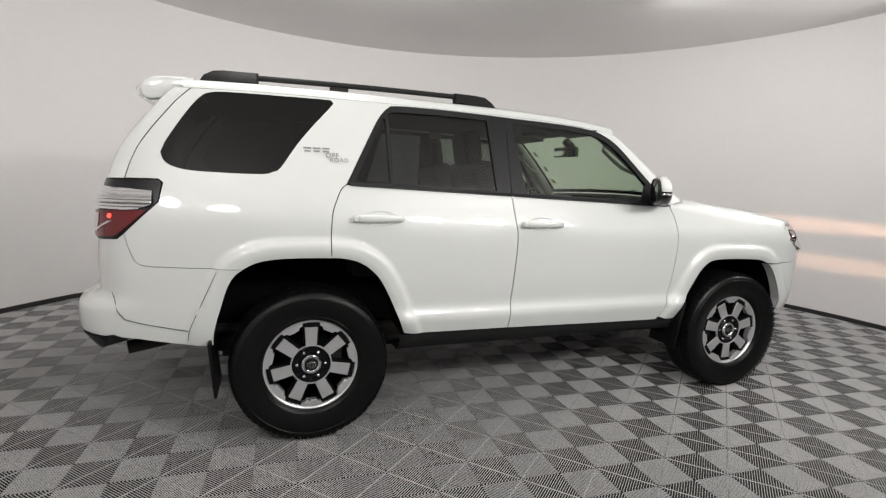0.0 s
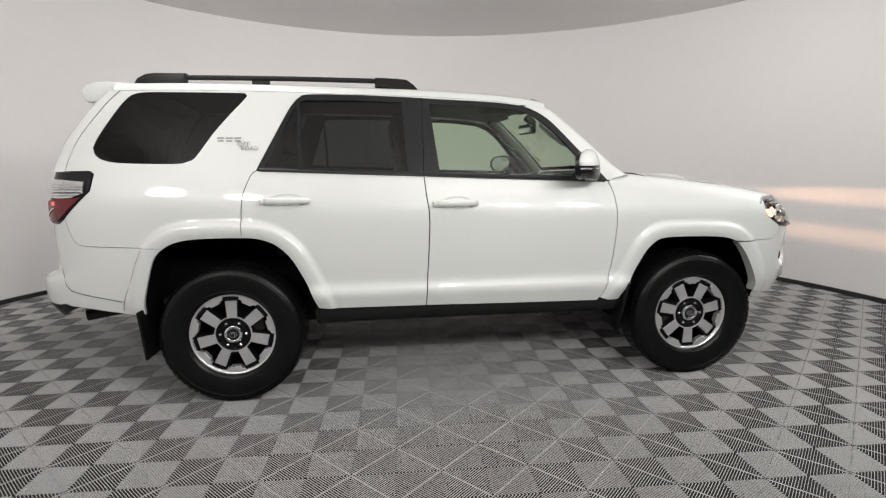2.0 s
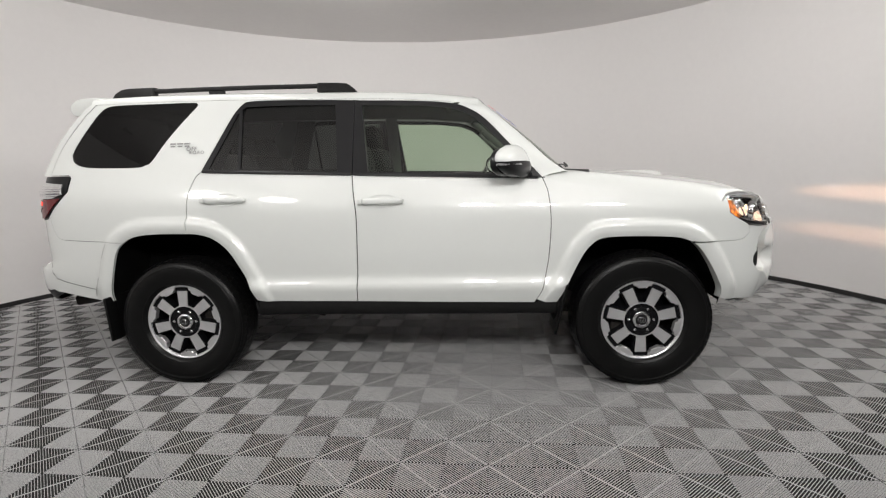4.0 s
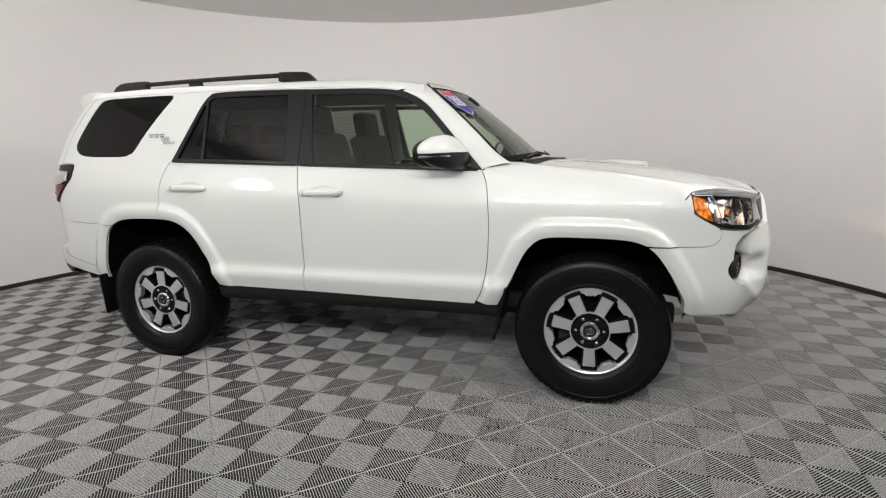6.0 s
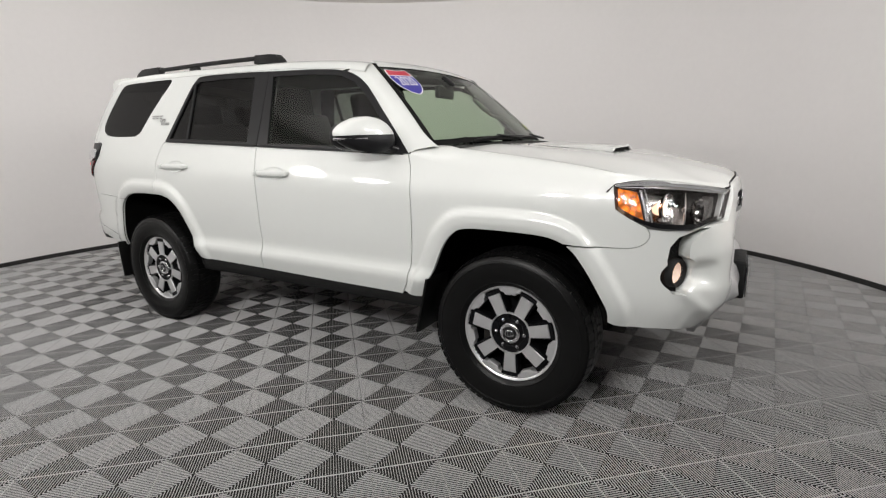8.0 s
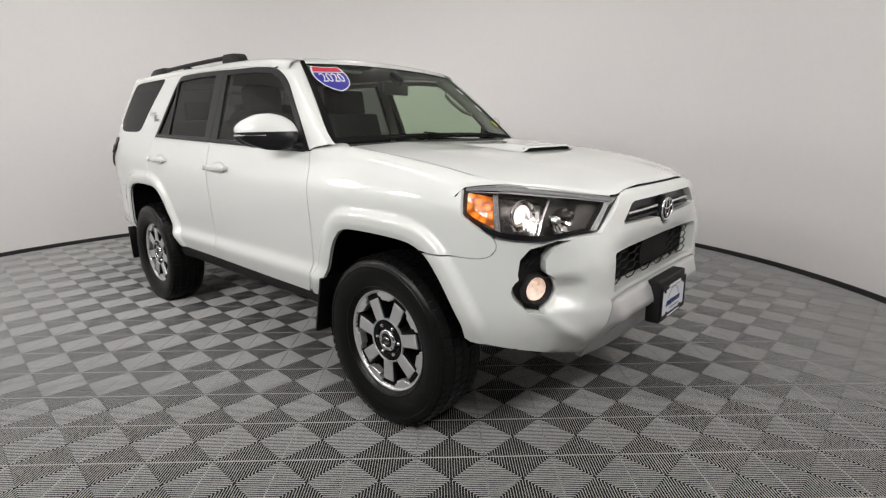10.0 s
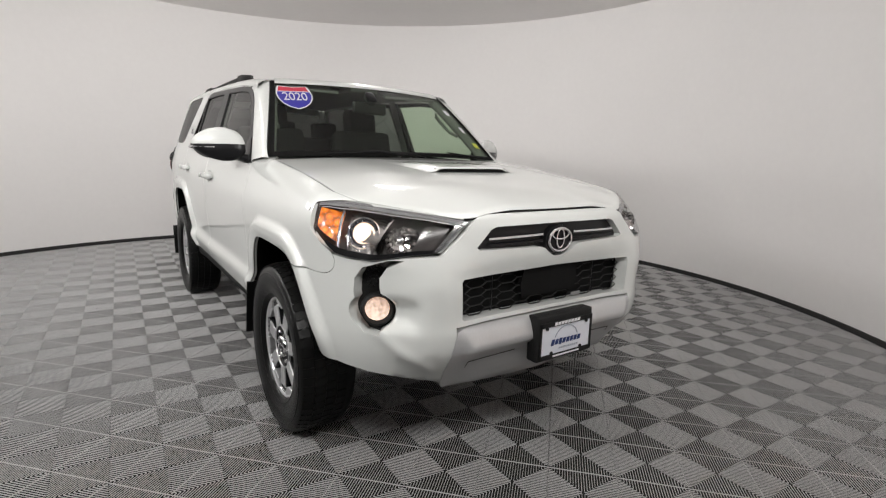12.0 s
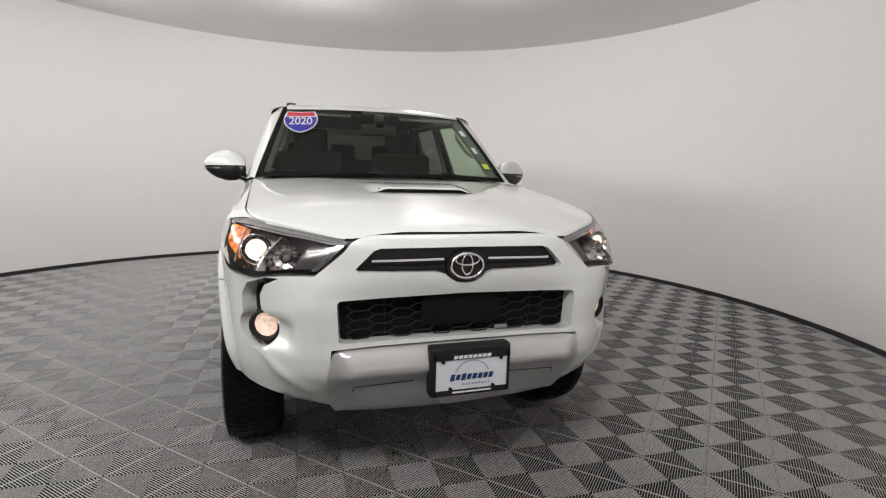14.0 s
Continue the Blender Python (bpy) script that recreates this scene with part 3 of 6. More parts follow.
# ---- roof ----
rows = []
for x in np.linspace(-1.975, 0.46, 40):
    ze = roof_edge(x)
    e = skin(s_x(x), ze - 0.048)[0]
    crown = 0.028 * min(1.0, 0.35 + (0.5 - x) * 0.9)
    half = [(e[0], e[1], e[2]), (e[0], e[1] - 0.010, ze - 0.027), (e[0], e[1] - 0.028, ze - 0.012), (e[0], e[1] - 0.060, ze - 0.002), (e[0], e[1] - 0.11, ze + 0.004)]
    y0 = e[1] - 0.11
    half += [(e[0], y0 * k, ze + 0.004 + crown * (1 - k * k)) for k in (0.85, 0.7, 0.5, 0.25, 0.0)]
    rows.append(half + [(p[0], -p[1], p[2]) for p in half[-2::-1]])
piece("roof", *loft([r[::-1] for r in rows]), PAINT, car)
rows = [[(p[0], p[1] * 0.985, p[2] - 0.035) for p in r[2:-2]] for r in rows]
piece("headliner", *loft(rows), LINING, car, "light grey cloth headliner")

# windscreen edges: top and bottom as curves across the car
def screen(u, v):
    """u: -1 right to 1 left; v: 0 at the cowl to 1 at the roof."""
    bow = 1 - u * u
    low = Vector((0.930 + 0.105 * bow, 0.775 * u, 1.268 + 0.018 * bow))
    top = Vector((0.448 + 0.040 * bow, 0.605 * u, 1.715 + 0.018 * bow))
    p = low.lerp(top, v)
    return p + Vector((0.035, 0, 0.030)) * (4 * v * (1 - v)) * 0.25


def screen_patch(u0, u1, v0, v1, out=0.0, nu=24, nv=10):
    return loft([[tuple(screen(u0 + (u1 - u0) * i / nu, v0 + (v1 - v0) * j / nv) + Vector((0.65, 0, 0.76)) * out) for i in range(nu + 1)] for j in range(nv + 1)])


windscreen = piece("windscreen", *screen_patch(-1, 1, 0, 1), SCREEN, car, "clear green windscreen with a black border")
for u0, u1, v0, v1 in ((-1.0, -0.955, 0, 1), (0.955, 1.0, 0, 1), (-0.955, 0.955, 0, 0.055), (-0.955, 0.955, 0.955, 1.0)):
    piece("screen_border", *screen_patch(u0, u1, v0, v1, 0.003), GAP, windscreen)

rows = []
for v0, out in ((0.958, 0.003), (0.962, 0.006), (0.99, 0.007), (1.03, 0.004), (1.06, -0.004)):
    rows.append([tuple(screen(u, v0) + Vector((0.65, 0, 0.76)) * out) for u in np.linspace(-0.96, 0.96, 25)])
piece("roof_header", *loft(rows), PAINT, car)

# A-pillars: from the door frame to the windscreen's edge
a_line = [p for p in DLO_TOP if p[0] >= 0.325]
rows = []
for i, (x, z) in enumerate(a_line):
    k = i / (len(a_line) - 1)
    a = Vector(skin(s_x(x), z + 0.002)[0])
    b = screen(1.0, max(0.0, 1 - k * 1.02)) + Vector((0.0, 0.004, 0.004))
    if k > 0.8:
        b = b + Vector((0.05, 0.0, -0.008)) * ((k - 0.8) / 0.2) ** 2
    m = a.lerp(b, 0.5) + Vector((0.006, 0.016, 0.014)) * (1 - 0.35 * k) * min(1.0, 0.15 + 5 * k)
    rows.append([tuple(a), tuple(a.lerp(m, 0.55) + Vector((0, 0.007, 0.004))), tuple(m), tuple(m.lerp(b, 0.55) + Vector((0.003, 0.004, 0.006))), tuple(b), tuple(b - Vector((0.03, 0.0, 0.03)))])
sides("a_pillar", loft(rows), PAINT, car)

# ---- hood and fenders ----
HOOD_X = [1.00, 1.20, 1.50, 1.70, 1.90, 2.05, 2.15, 2.21, 2.245, 2.265]
HOOD_Z = [1.283, 1.270, 1.243, 1.221, 1.191, 1.161, 1.136, 1.118, 1.107, 1.098]


def hood_z(x, y):
    c = float(sum(np.interp(x + o, HOOD_X, HOOD_Z) for o in (-0.04, 0, 0.04)) / 3)
    k = abs(y) / 0.76
    drop = float(np.interp(x, [1.1, 2.0, 2.25], [0.018, 0.046, 0.03]))
    ridge = 0.0045 * math.exp(-((abs(y) - 0.50) / 0.14) ** 2) * float(ramp(x, 0.9, 1.2)) * float(1 - ramp(x, 1.9, 2.2))
    corner = 0.026 * float(ramp(abs(y), 0.20, 0.50)) * float(ramp(x, 1.90, 2.24))
    return c - drop * k**3 + ridge - corner


HOOD_EDGE = [tuple(p) for p in smooth_curve([(1.06, 0.800), (1.163, 0.772), (1.40, 0.775), (1.65, 0.782), (1.85, 0.782), (1.986, 0.744), (2.07, 0.660), (2.16, 0.540), (2.228, 0.430), (2.236, 0.390), (2.232, 0.34)], 5)]


def hood_end(y):
    return 2.232 + 0.016 * (1 - (abs(y) / 0.34) ** 2) if abs(y) <= 0.34 else float(np.interp(-abs(y), [-p[1] for p in HOOD_EDGE if p[0] > 1.8], [p[0] for p in HOOD_EDGE if p[0] > 1.8]))


rows = []
for y in np.r_[np.linspace(-0.782, -0.36, 22), np.linspace(-0.34, 0.34, 23), np.linspace(0.36, 0.782, 22)]:
    x1 = hood_end(y)
    x0 = 1.095 + 0.09 * (1 - (y / 0.78) ** 2)
    rows.append([(x0 + (x1 - x0) * k, y, hood_z(x0 + (x1 - x0) * k, y) - (0.010 * max(0.0, (k - 0.97) / 0.03) ** 2)) for k in np.r_[np.linspace(0, 0.9, 24), np.linspace(0.92, 1, 8)]])
under = [[(r[-1][0] - 0.002, r[-1][1], r[-1][2]), (r[-1][0] - 0.012, r[-1][1], r[-1][2] - 0.025)] for r in rows]
flange = [loft([[(p[0], p[1], p[2] - d) for p in row] for d in (0.0, 0.018)]) for row in (rows[0], rows[-1])]
hood = piece("hood", *join(loft(rows), loft(under), *flange), PAINT, car)

gap_line = [(hood_end(y) + 0.002, y, hood_z(hood_end(y), y) - 0.011) for y in np.linspace(-0.44, 0.44, 40)]
piece("hood_seal", *tube(gap_line, 0.0045, 6), GAP, hood)

side_gap = [(x, y) for x, y in [(1.115, 0.7835), (1.4, 0.7835), (1.7, 0.7835)] + [(p[0], p[1] + 0.002) for p in HOOD_EDGE if 1.84 < p[0] < 2.0]]
for sg in (-1, 1):
    rows = []
    for x, y in round_line(side_gap, 4):
        z = hood_z(x, min(y, 0.782)) + 0.0012
        rows.append([(x, sg * (y - 0.0013), z), (x, sg * (y + 0.0013), z)])
    piece("hood_gap", *loft(rows), GAP, hood, "thin dark gap beside the hood")

# scoop: a low raised lid with a slot that looks forward
def scoop_top(u, v):
    """u across -1..1, v from the rear 0 to the slot 1."""
    x = 1.27 + 0.42 * v
    y = u * (0.30 - 0.045 * v)
    rise = 0.024 * float(ramp(v, 0.0, 0.9)) * (1 - float(ramp(abs(u), 0.68, 1.0)))
    return (x, y, hood_z(x, y) + rise + 0.001)


v, f = loft([[scoop_top(u, w) for w in np.linspace(0, 1, 14)] for u in np.linspace(-1, 1, 25)])
scoop = piece("hood_scoop", v, f, PAINT, hood, "raised white hood scoop with a dark slot")
lid = [scoop_top(u, 1.0) for u in np.linspace(-1, 1, 25)]
piece("scoop_lip", *loft([[p, (p[0] + 0.004, p[1], p[2] - 0.008 * min(1, max(0, p[2] - hood_z(p[0], p[1]) - 0.002) / 0.01))] for p in lid]), PAINT, scoop)
v, f = loft([[(1.682 + k, y, hood_z(1.69, y) + z) for k, z in ((0.0, 0.018), (0.002, 0.0025), (0.020, 0.0020))] for y in np.linspace(-0.218, 0.218, 12)])
piece("scoop_slot", v, f, GAP, scoop, "black scoop opening")
# cowl below the glass
v, f = loft([[(0.915 + 0.105 * (1 - u * u) - 0.03, 0.74 * u, 1.250), (0.955 + 0.105 * (1 - u * u), 0.742 * u, 1.262 + 0.018 * (1 - u * u)), (1.115 + 0.09 * (1 - u * u), 0.748 * u, 1.256 + 0.015 * (1 - u * u)), (1.125 + 0.09 * (1 - u * u), 0.748 * u, 1.235)] for u in np.linspace(-1, 1, 21)])
piece("cowl", v, f, PLASTIC, car, "black plastic cowl")

# fender: side sheet plus the rolled shoulder up to the hood
FEND_TOP = [(0.822, 1.236), (0.95, 1.205), (1.20, 1.165), (1.50, 1.125), (1.70, 1.100), (1.818, 1.083)]


def fend_top(x):
    return float(np.interp(x, [p[0] for p in FEND_TOP], [p[1] for p in FEND_TOP]))


HL_TOP = [(1.838, 0.842, 1.116), (1.87, 0.812, 1.122), (1.925, 0.782, 1.127), (1.990, 0.742, 1.127), (2.085, 0.640, 1.110), (2.165, 0.535, 1.090), (2.244, 0.421, 1.066)]
HL_LOW = [(1.850, 0.868, 1.020), (1.900, 0.868, 0.984), (1.988, 0.850, 0.950), (2.065, 0.808, 0.938), (2.137, 0.752, 0.936), (2.19, 0.652, 0.952), (2.232, 0.536, 0.958)]
NOSE_SEAM = round_line([(1.970, 0.946), (1.984, 0.920), (1.980, 0.893), (1.958, 0.870), (1.920, 0.858), (1.86, 0.855)], 4)
fend_poly = (FEND_TOP + [(1.839, 1.110), (1.853, 1.016), (1.90, 0.984), (1.945, 0.960)] + NOSE_SEAM + FRONT_ARCH[: k_nose + 1][::-1] + [(0.845, 0.503)] + FRONT_DOOR_LINE[::-1][1:-1])
sides("fender", panel(xz(fend_poly), step=0.0145, gap=0.0014), PAINT, car)
rows = []
for x in np.linspace(0.835, 1.985, 40):
    xs = min(x, 1.815)
    a = Vector(skin(s_x(xs), fend_top(xs) - 0.002)[0])
    low = Vector(skin(s_x(xs), fend_top(xs) - 0.03)[0])
    if x > 1.815:
        hl = Vector([float(np.interp(x, [p[0] for p in HL_TOP], [p[i] for p in HL_TOP])) for i in range(3)])
        a = a.lerp(hl, min(1.0, (x - 1.815) / 0.02))
        low = a + Vector((0, 0.012, -0.03))
    ye = float(np.interp(max(x, 1.10), [p[0] for p in HOOD_EDGE[:26]], [p[1] for p in HOOD_EDGE[:26]]))
    if x < 1.10:
        ye = 0.772 - 0.05 * float(ramp(1.10 - x, 0.0, 0.14))
    b = Vector((x, ye + 0.004, hood_z(max(x, 1.05), ye) - 0.001 + 0.008 * float(ramp(1.10 - x, 0.0, 0.10))))
    up = (a - low).normalized()
    ctrl = a + up * max(0.0, (b.z - a.z) / max(up.z, 0.2)) * 0.85
    ctrl.z = min(ctrl.z, b.z + 0.012)
    b.y = min(b.y, a.y - 0.001)
    row = [tuple(a * (1 - t) ** 2 + ctrl * 2 * t * (1 - t) + b * t * t) for t in np.linspace(0, 1, 10)]
    rows.append(row + [(b.x, b.y - 0.002, b.z - 0.022)])
sides("fender_top", loft(rows), PAINT, car)
piece("engine_bay", *loft([[(x, y, 1.02) for y in (-0.80, 0.80)] for x in (0.9, 1.75)]), GAP, car)

# ---- nose ----


def mirrored(group):
    v, f = group
    return join((v, f), flipped(v, f, -1))


low_edge = [(s_x(1.778), 0.520), (s_x(1.87), 0.510)] + yz([(0.80, 0.497), (0.70, 0.478), (0.62, 0.462), (0.56, 0.446), (0.505, 0.430)])
nose_poly = (yz([(0.0, 1.093), (0.30, 1.092), (0.345, 1.090), (0.395, 1.082), (0.427, 1.062), (0.447, 1.035), (0.545, 0.948), (0.652, 0.944), (0.752, 0.930), (0.808, 0.930)])
             + xz([(1.990, 0.938)] + NOSE_SEAM[1:] + FRONT_ARCH[k_nose + 1:]) + low_edge[1:]
             + yz([(0.492, 0.470), (0.487, 0.684), (0.0, 0.690), (0.0, 0.708), (0.450, 0.706), (0.462, 0.712), (0.468, 0.850), (0.460, 0.860), (0.0, 0.872),
                   (0.0, 0.914), (0.035, 0.918), (0.065, 0.935), (0.085, 0.952), (0.115, 0.960), (0.398, 0.965), (0.407, 0.973), (0.345, 1.036), (0.320, 1.044), (0.0, 1.047)]))
FOG_Y, FOG_Z = 0.750, 0.739
def fog_ring(a, b, n):
    return [(FOG_Y + 0.066 * math.cos(radians(t)), FOG_Z + 0.074 * math.sin(radians(t))) for t in np.linspace(a, b, n)]


channel = [(0.660, 0.934), (0.712, 0.905), (0.733, 0.866), (0.733, 0.830)] + fog_ring(108, 255, 12) + [(0.735, 0.652), (0.779, 0.660)] + fog_ring(-52, 40, 8) + [(0.803, 0.805), (0.799, 0.862), (0.778, 0.903), (0.705, 0.934)]
channel = yz(channel)
bumper = new("front_bumper")
bumper.parent = car
piece("bumper_cover", *mirrored(panel(nose_poly, [channel], step=0.018, rim=0.060, gap=0.0015)), PAINT, bumper, weld=6e-3, seam=True)
for sg in (-1, 1):
    bezel = piece("fog_bezel", *flipped(*panel(channel, lift=-0.060, step=0.02, rim=0.012, gap=0), sg), PLASTIC, bumper, "black fog lamp bezel with a vent channel")
    for k in range(6):
        for j in range(3):
            yy, zz = 0.746 + 0.016 * j + 0.008 * (k % 2), 0.825 + 0.013 * k
            c = skin(s_front(yy), zz, -0.057)[0]
            part("vent_slat", box((0.004, 0.010, 0.005), (c[0], sg * c[1], c[2]), 0, Matrix.Rotation(radians(-45 * sg), 4, "Z")), TRIM, bezel, smooth=False)
    c = Vector(skin(s_front(FOG_Y), FOG_Z, -0.030)[0])
    turn = Matrix.Translation((c.x, sg * c.y, c.z)) @ Matrix.Rotation(radians(-90 + 24 * sg), 4, "Z")
    fog = new("fog_lamp")
    fog.parent = bumper
    v, f = lathe([(0.0626, -0.01), (0.0609, 0.018), (0.0539, 0.022), (0.0470, 0.012), (0.0452, 0.0)], 40)
    piece("surround", [turn @ Vector(p) for p in v], f, PLASTIC, fog, "black fog lamp surround")
    v, f = lathe([(0.0461, 0.002), (0.0435, 0.012), (0.0313, 0.019), (0.0157, 0.022), (0.0004, 0.023)], 40)
    piece("lens", [turn @ Vector(p) for p in v], f, LENS, fog, "clear round fog lens")
    v, f = lathe([(0.0452, 0.002), (0.0391, -0.001), (0.0244, -0.003), (0.0104, -0.004), (0.0004, -0.004)], 40)
    piece("reflector", [turn @ Vector(p) for p in v], f, FOGBULB, fog, "glowing warm fog reflector")

# lower grille: dark back, honeycomb bars
grille = new("lower_grille")
grille.parent = bumper
v, f = panel(yz([(0.0, 0.70), (0.475, 0.70), (0.475, 0.872), (0.0, 0.878)]), lift=-0.075, step=0.06, rim=0, gap=0)
piece("grille_back", *mirrored((v, f)), GAP, grille)


def bar(points, r=0.0029, lift=-0.030):
    pts = []
    for y, z in points:
        p = skin(s_front(y), z, lift)[0]
        pts.append((p[0], p[1] if y >= 0 else -p[1], p[2]))
    return tube(pts, r, 4)


bars = []
W, H = 0.104, 0.0345
for col in range(-7, 8):
    for row in range(-1, 7):
        y0, z0 = col * 0.75 * W, 0.712 + H * row + (H / 2 if col % 2 else 0)
        six = [(y0 - W / 2, z0), (y0 - W / 4, z0 + H / 2), (y0 + W / 4, z0 + H / 2), (y0 + W / 2, z0), (y0 + W / 4, z0 - H / 2)]
        run = [(a, b) for a, b in six if abs(a) < 0.469 and 0.707 < b < 0.866]
        if len(run) > 1 and len(run) == len(six):
            bars.append(bar(run))
        else:
            for p, q in zip(six, six[1:]):
                if all(abs(a) < 0.475 and 0.703 < b < 0.872 for a, b in (p, q)):
                    bars.append(bar([p, q]))
piece("grille_mesh", *join(*bars), PLASTIC, grille, "black honeycomb grille mesh", smooth=False)
for y in (-0.30, 0.30):
    piece("grille_strut", *bar([(y, 0.708), (y, 0.866)], 0.004, -0.045), TRIM, grille, smooth=False)
c = skin(s_front(0.17), 0.723, -0.028)[0]
part("small_sensor", box((0.006, 0.055, 0.014), (c[0], 0.17, 0.722), 0.002), BADGE, grille)
# radar cover in the middle of the grille
v, f = panel(yz([(0.0, 0.748), (0.155, 0.748), (0.165, 0.80), (0.150, 0.868), (0.0, 0.869)]), lift=-0.025, step=0.04, rim=0.02, gap=0)
piece("grille_blank", *mirrored((v, f)), GAP, grille, "smooth black blanking panel")

# upper slot with bright bars and the round emblem
upper = new("upper_grille")
upper.parent = bumper
v, f = panel(yz([(0.0, 0.905), (0.06, 0.912), (0.10, 0.948), (0.42, 0.955), (0.345, 1.052), (0.0, 1.056)]), lift=-0.030, step=0.04, rim=0, gap=0)
piece("slot_back", *mirrored((v, f)), TRIM, upper)
for sg in (-1, 1):
    for name, z0, z1, lift, mat in (("bright_bar", 1.004, 1.000, -0.012, CHROME), ("dark_bar", 0.978, 0.976, -0.014, TRIM)):
        rows = []
        for y in np.linspace(0.088, 0.352, 12):
            z = z0 + (z1 - z0) * (y - 0.088) / 0.264
            p = [skin(s_front(y), z + dz, lift + dl)[0] for dz, dl in ((-0.006, -0.006), (-0.004, 0.002), (0.004, 0.002), (0.006, -0.006))]
            rows.append([(q[0], sg * q[1], q[2]) for q in p])
        piece(name, *loft(rows), mat, upper, "thin chrome grille bar" if mat == CHROME else "")


def ellipse_ring(cy, cz, ry, rz, x, r, n=40, parent=None, mat=None, name="emblem_ring"):
    rows = []
    for k in range(n):
        a = 2 * math.pi * k / n
        rows.append([(x + r * math.sin(b), cy + (ry + r * math.cos(b)) * math.cos(a), cz + (rz + r * math.cos(b)) * math.sin(a)) for b in np.linspace(0, 2 * math.pi, 8, endpoint=False)])
    rows.append(rows[0])
    return piece(name, *loft(rows, True), mat, parent)


emblem = new("emblem")
emblem.parent = bumper
EX = 2.290
v = [(EX - 0.004, 0, 0.978)] + [(EX - 0.006, 0.076 * math.cos(a), 0.978 + 0.058 * math.sin(a)) for a in np.linspace(0, 2 * math.pi, 40, endpoint=False)] + [(EX - 0.04, 0.080 * math.cos(a), 0.978 + 0.061 * math.sin(a)) for a in np.linspace(0, 2 * math.pi, 40, endpoint=False)]
f = [(0, 1 + k, 1 + (k + 1) % 40) for k in range(40)] + [(1 + k, 41 + k, 41 + (k + 1) % 40, 1 + (k + 1) % 40) for k in range(40)]
piece("emblem_back", v, f, TRIM, emblem, "gloss black emblem backing")
ellipse_ring(0, 0.978, 0.063, 0.046, EX, 0.0055, parent=emblem, mat=CHROME)
ellipse_ring(0, 0.983, 0.021, 0.038, EX, 0.0042, parent=emblem, mat=CHROME)
ellipse_ring(0, 1.000, 0.046, 0.020, EX, 0.0042, parent=emblem, mat=CHROME)

# silver skid plate, plate holder and plate


def skid_skin(s, z, lift=0.0):
    p = skin(s, z, lift)
    z = np.atleast_1d(np.asarray(z, float))
    out = 0.042 * ramp(z, 0.550, 0.590) * (1 - 0.95 * np.clip((z - 0.605) / 0.085, 0, 1)) - 0.012 * (1 - ramp(z, 0.40, 0.47))
    y = p[:, 1]
    edge = 1 - ramp(y, 0.430, 0.495)
    p[:, 0] += out * edge + 0.004
    return p


skid_poly = yz([(0.0, 0.684), (0.465, 0.680), (0.486, 0.672), (0.502, 0.60), (0.512, 0.50), (0.508, 0.425), (0.490, 0.398), (0.0, 0.386)])
skid = piece("skid_plate", *mirrored(panel(skid_poly, step=0.022, rim=0.03, gap=0.0015, surf=skid_skin)), SILVER, bumper, "silver painted front skid plate", weld=6e-3, seam=True)
# shade of the pressed groove, drawn as a dark strip just above the plate
for sg in (-1, 1):
    rows = []
    for y in np.linspace(0.185, 0.415, 12):
        p = [skid_skin(s_front(y), 0.536 - 0.04 * (y - 0.185) + dz, l)[0] for dz, l in ((-0.0022, 0.0012), (0.0022, 0.0012))]
        rows.append([(q[0], sg * q[1], q[2]) for q in p])
    for z in np.linspace(0.526, 0.500, 4):
        p = [skid_skin(s_front(0.415 + dy + 0.25 * (0.526 - z)), z, 0.0012)[0] for dy in (-0.002, 0.002)]
        rows.append([(q[0], sg * q[1], q[2]) for q in p])
    piece("skid_groove_shade", *loft(rows), STEEL, skid, "dark pressed groove in the skid plate")
v, f = panel(yz([(0.0, 0.416), (0.47, 0.424), (0.555, 0.446), (0.560, 0.425), (0.45, 0.392), (0.0, 0.378)]), lift=-0.055, step=0.05, rim=0.02, gap=0)
piece("lower_valance", *mirrored((v, f)), PLASTIC, bumper, "black plastic valance under the bumper", weld=6e-3, seam=True)
part("plate_holder", box((0.060, 0.318, 0.190), (2.312, 0.012, 0.590), 0.010), PLASTIC, bumper, "black plastic plate holder")
plate = new("number_plate")
plate.parent = bumper
plate_m = Matrix.Translation((2.3455, 0.012, 0.582)) @ Matrix.Rotation(radians(90), 4, "Z") @ Matrix.Rotation(radians(90), 4, "X")


def flat_part(name, points, mat, parent, m, lift=0.0, label="", depth=0.001):
    """A thin flat shape given by its outline in a plane."""
    n = len(points)
    v = [m @ Vector((x, y, lift)) for x, y in points] + [m @ Vector((x, y, lift - depth)) for x, y in points]
    f = [tuple(range(n)), tuple(range(2 * n - 1, n - 1, -1))] + [(k, n + k, n + (k + 1) % n, (k + 1) % n) for k in range(n)]
    return piece(name, v, f, mat, parent, label, smooth=False)


def rect(cx, cy, w, h, slant=0.0):
    return [(cx - w / 2 - slant, cy - h / 2), (cx + w / 2 - slant, cy - h / 2), (cx + w / 2 + slant, cy + h / 2), (cx - w / 2 + slant, cy + h / 2)]


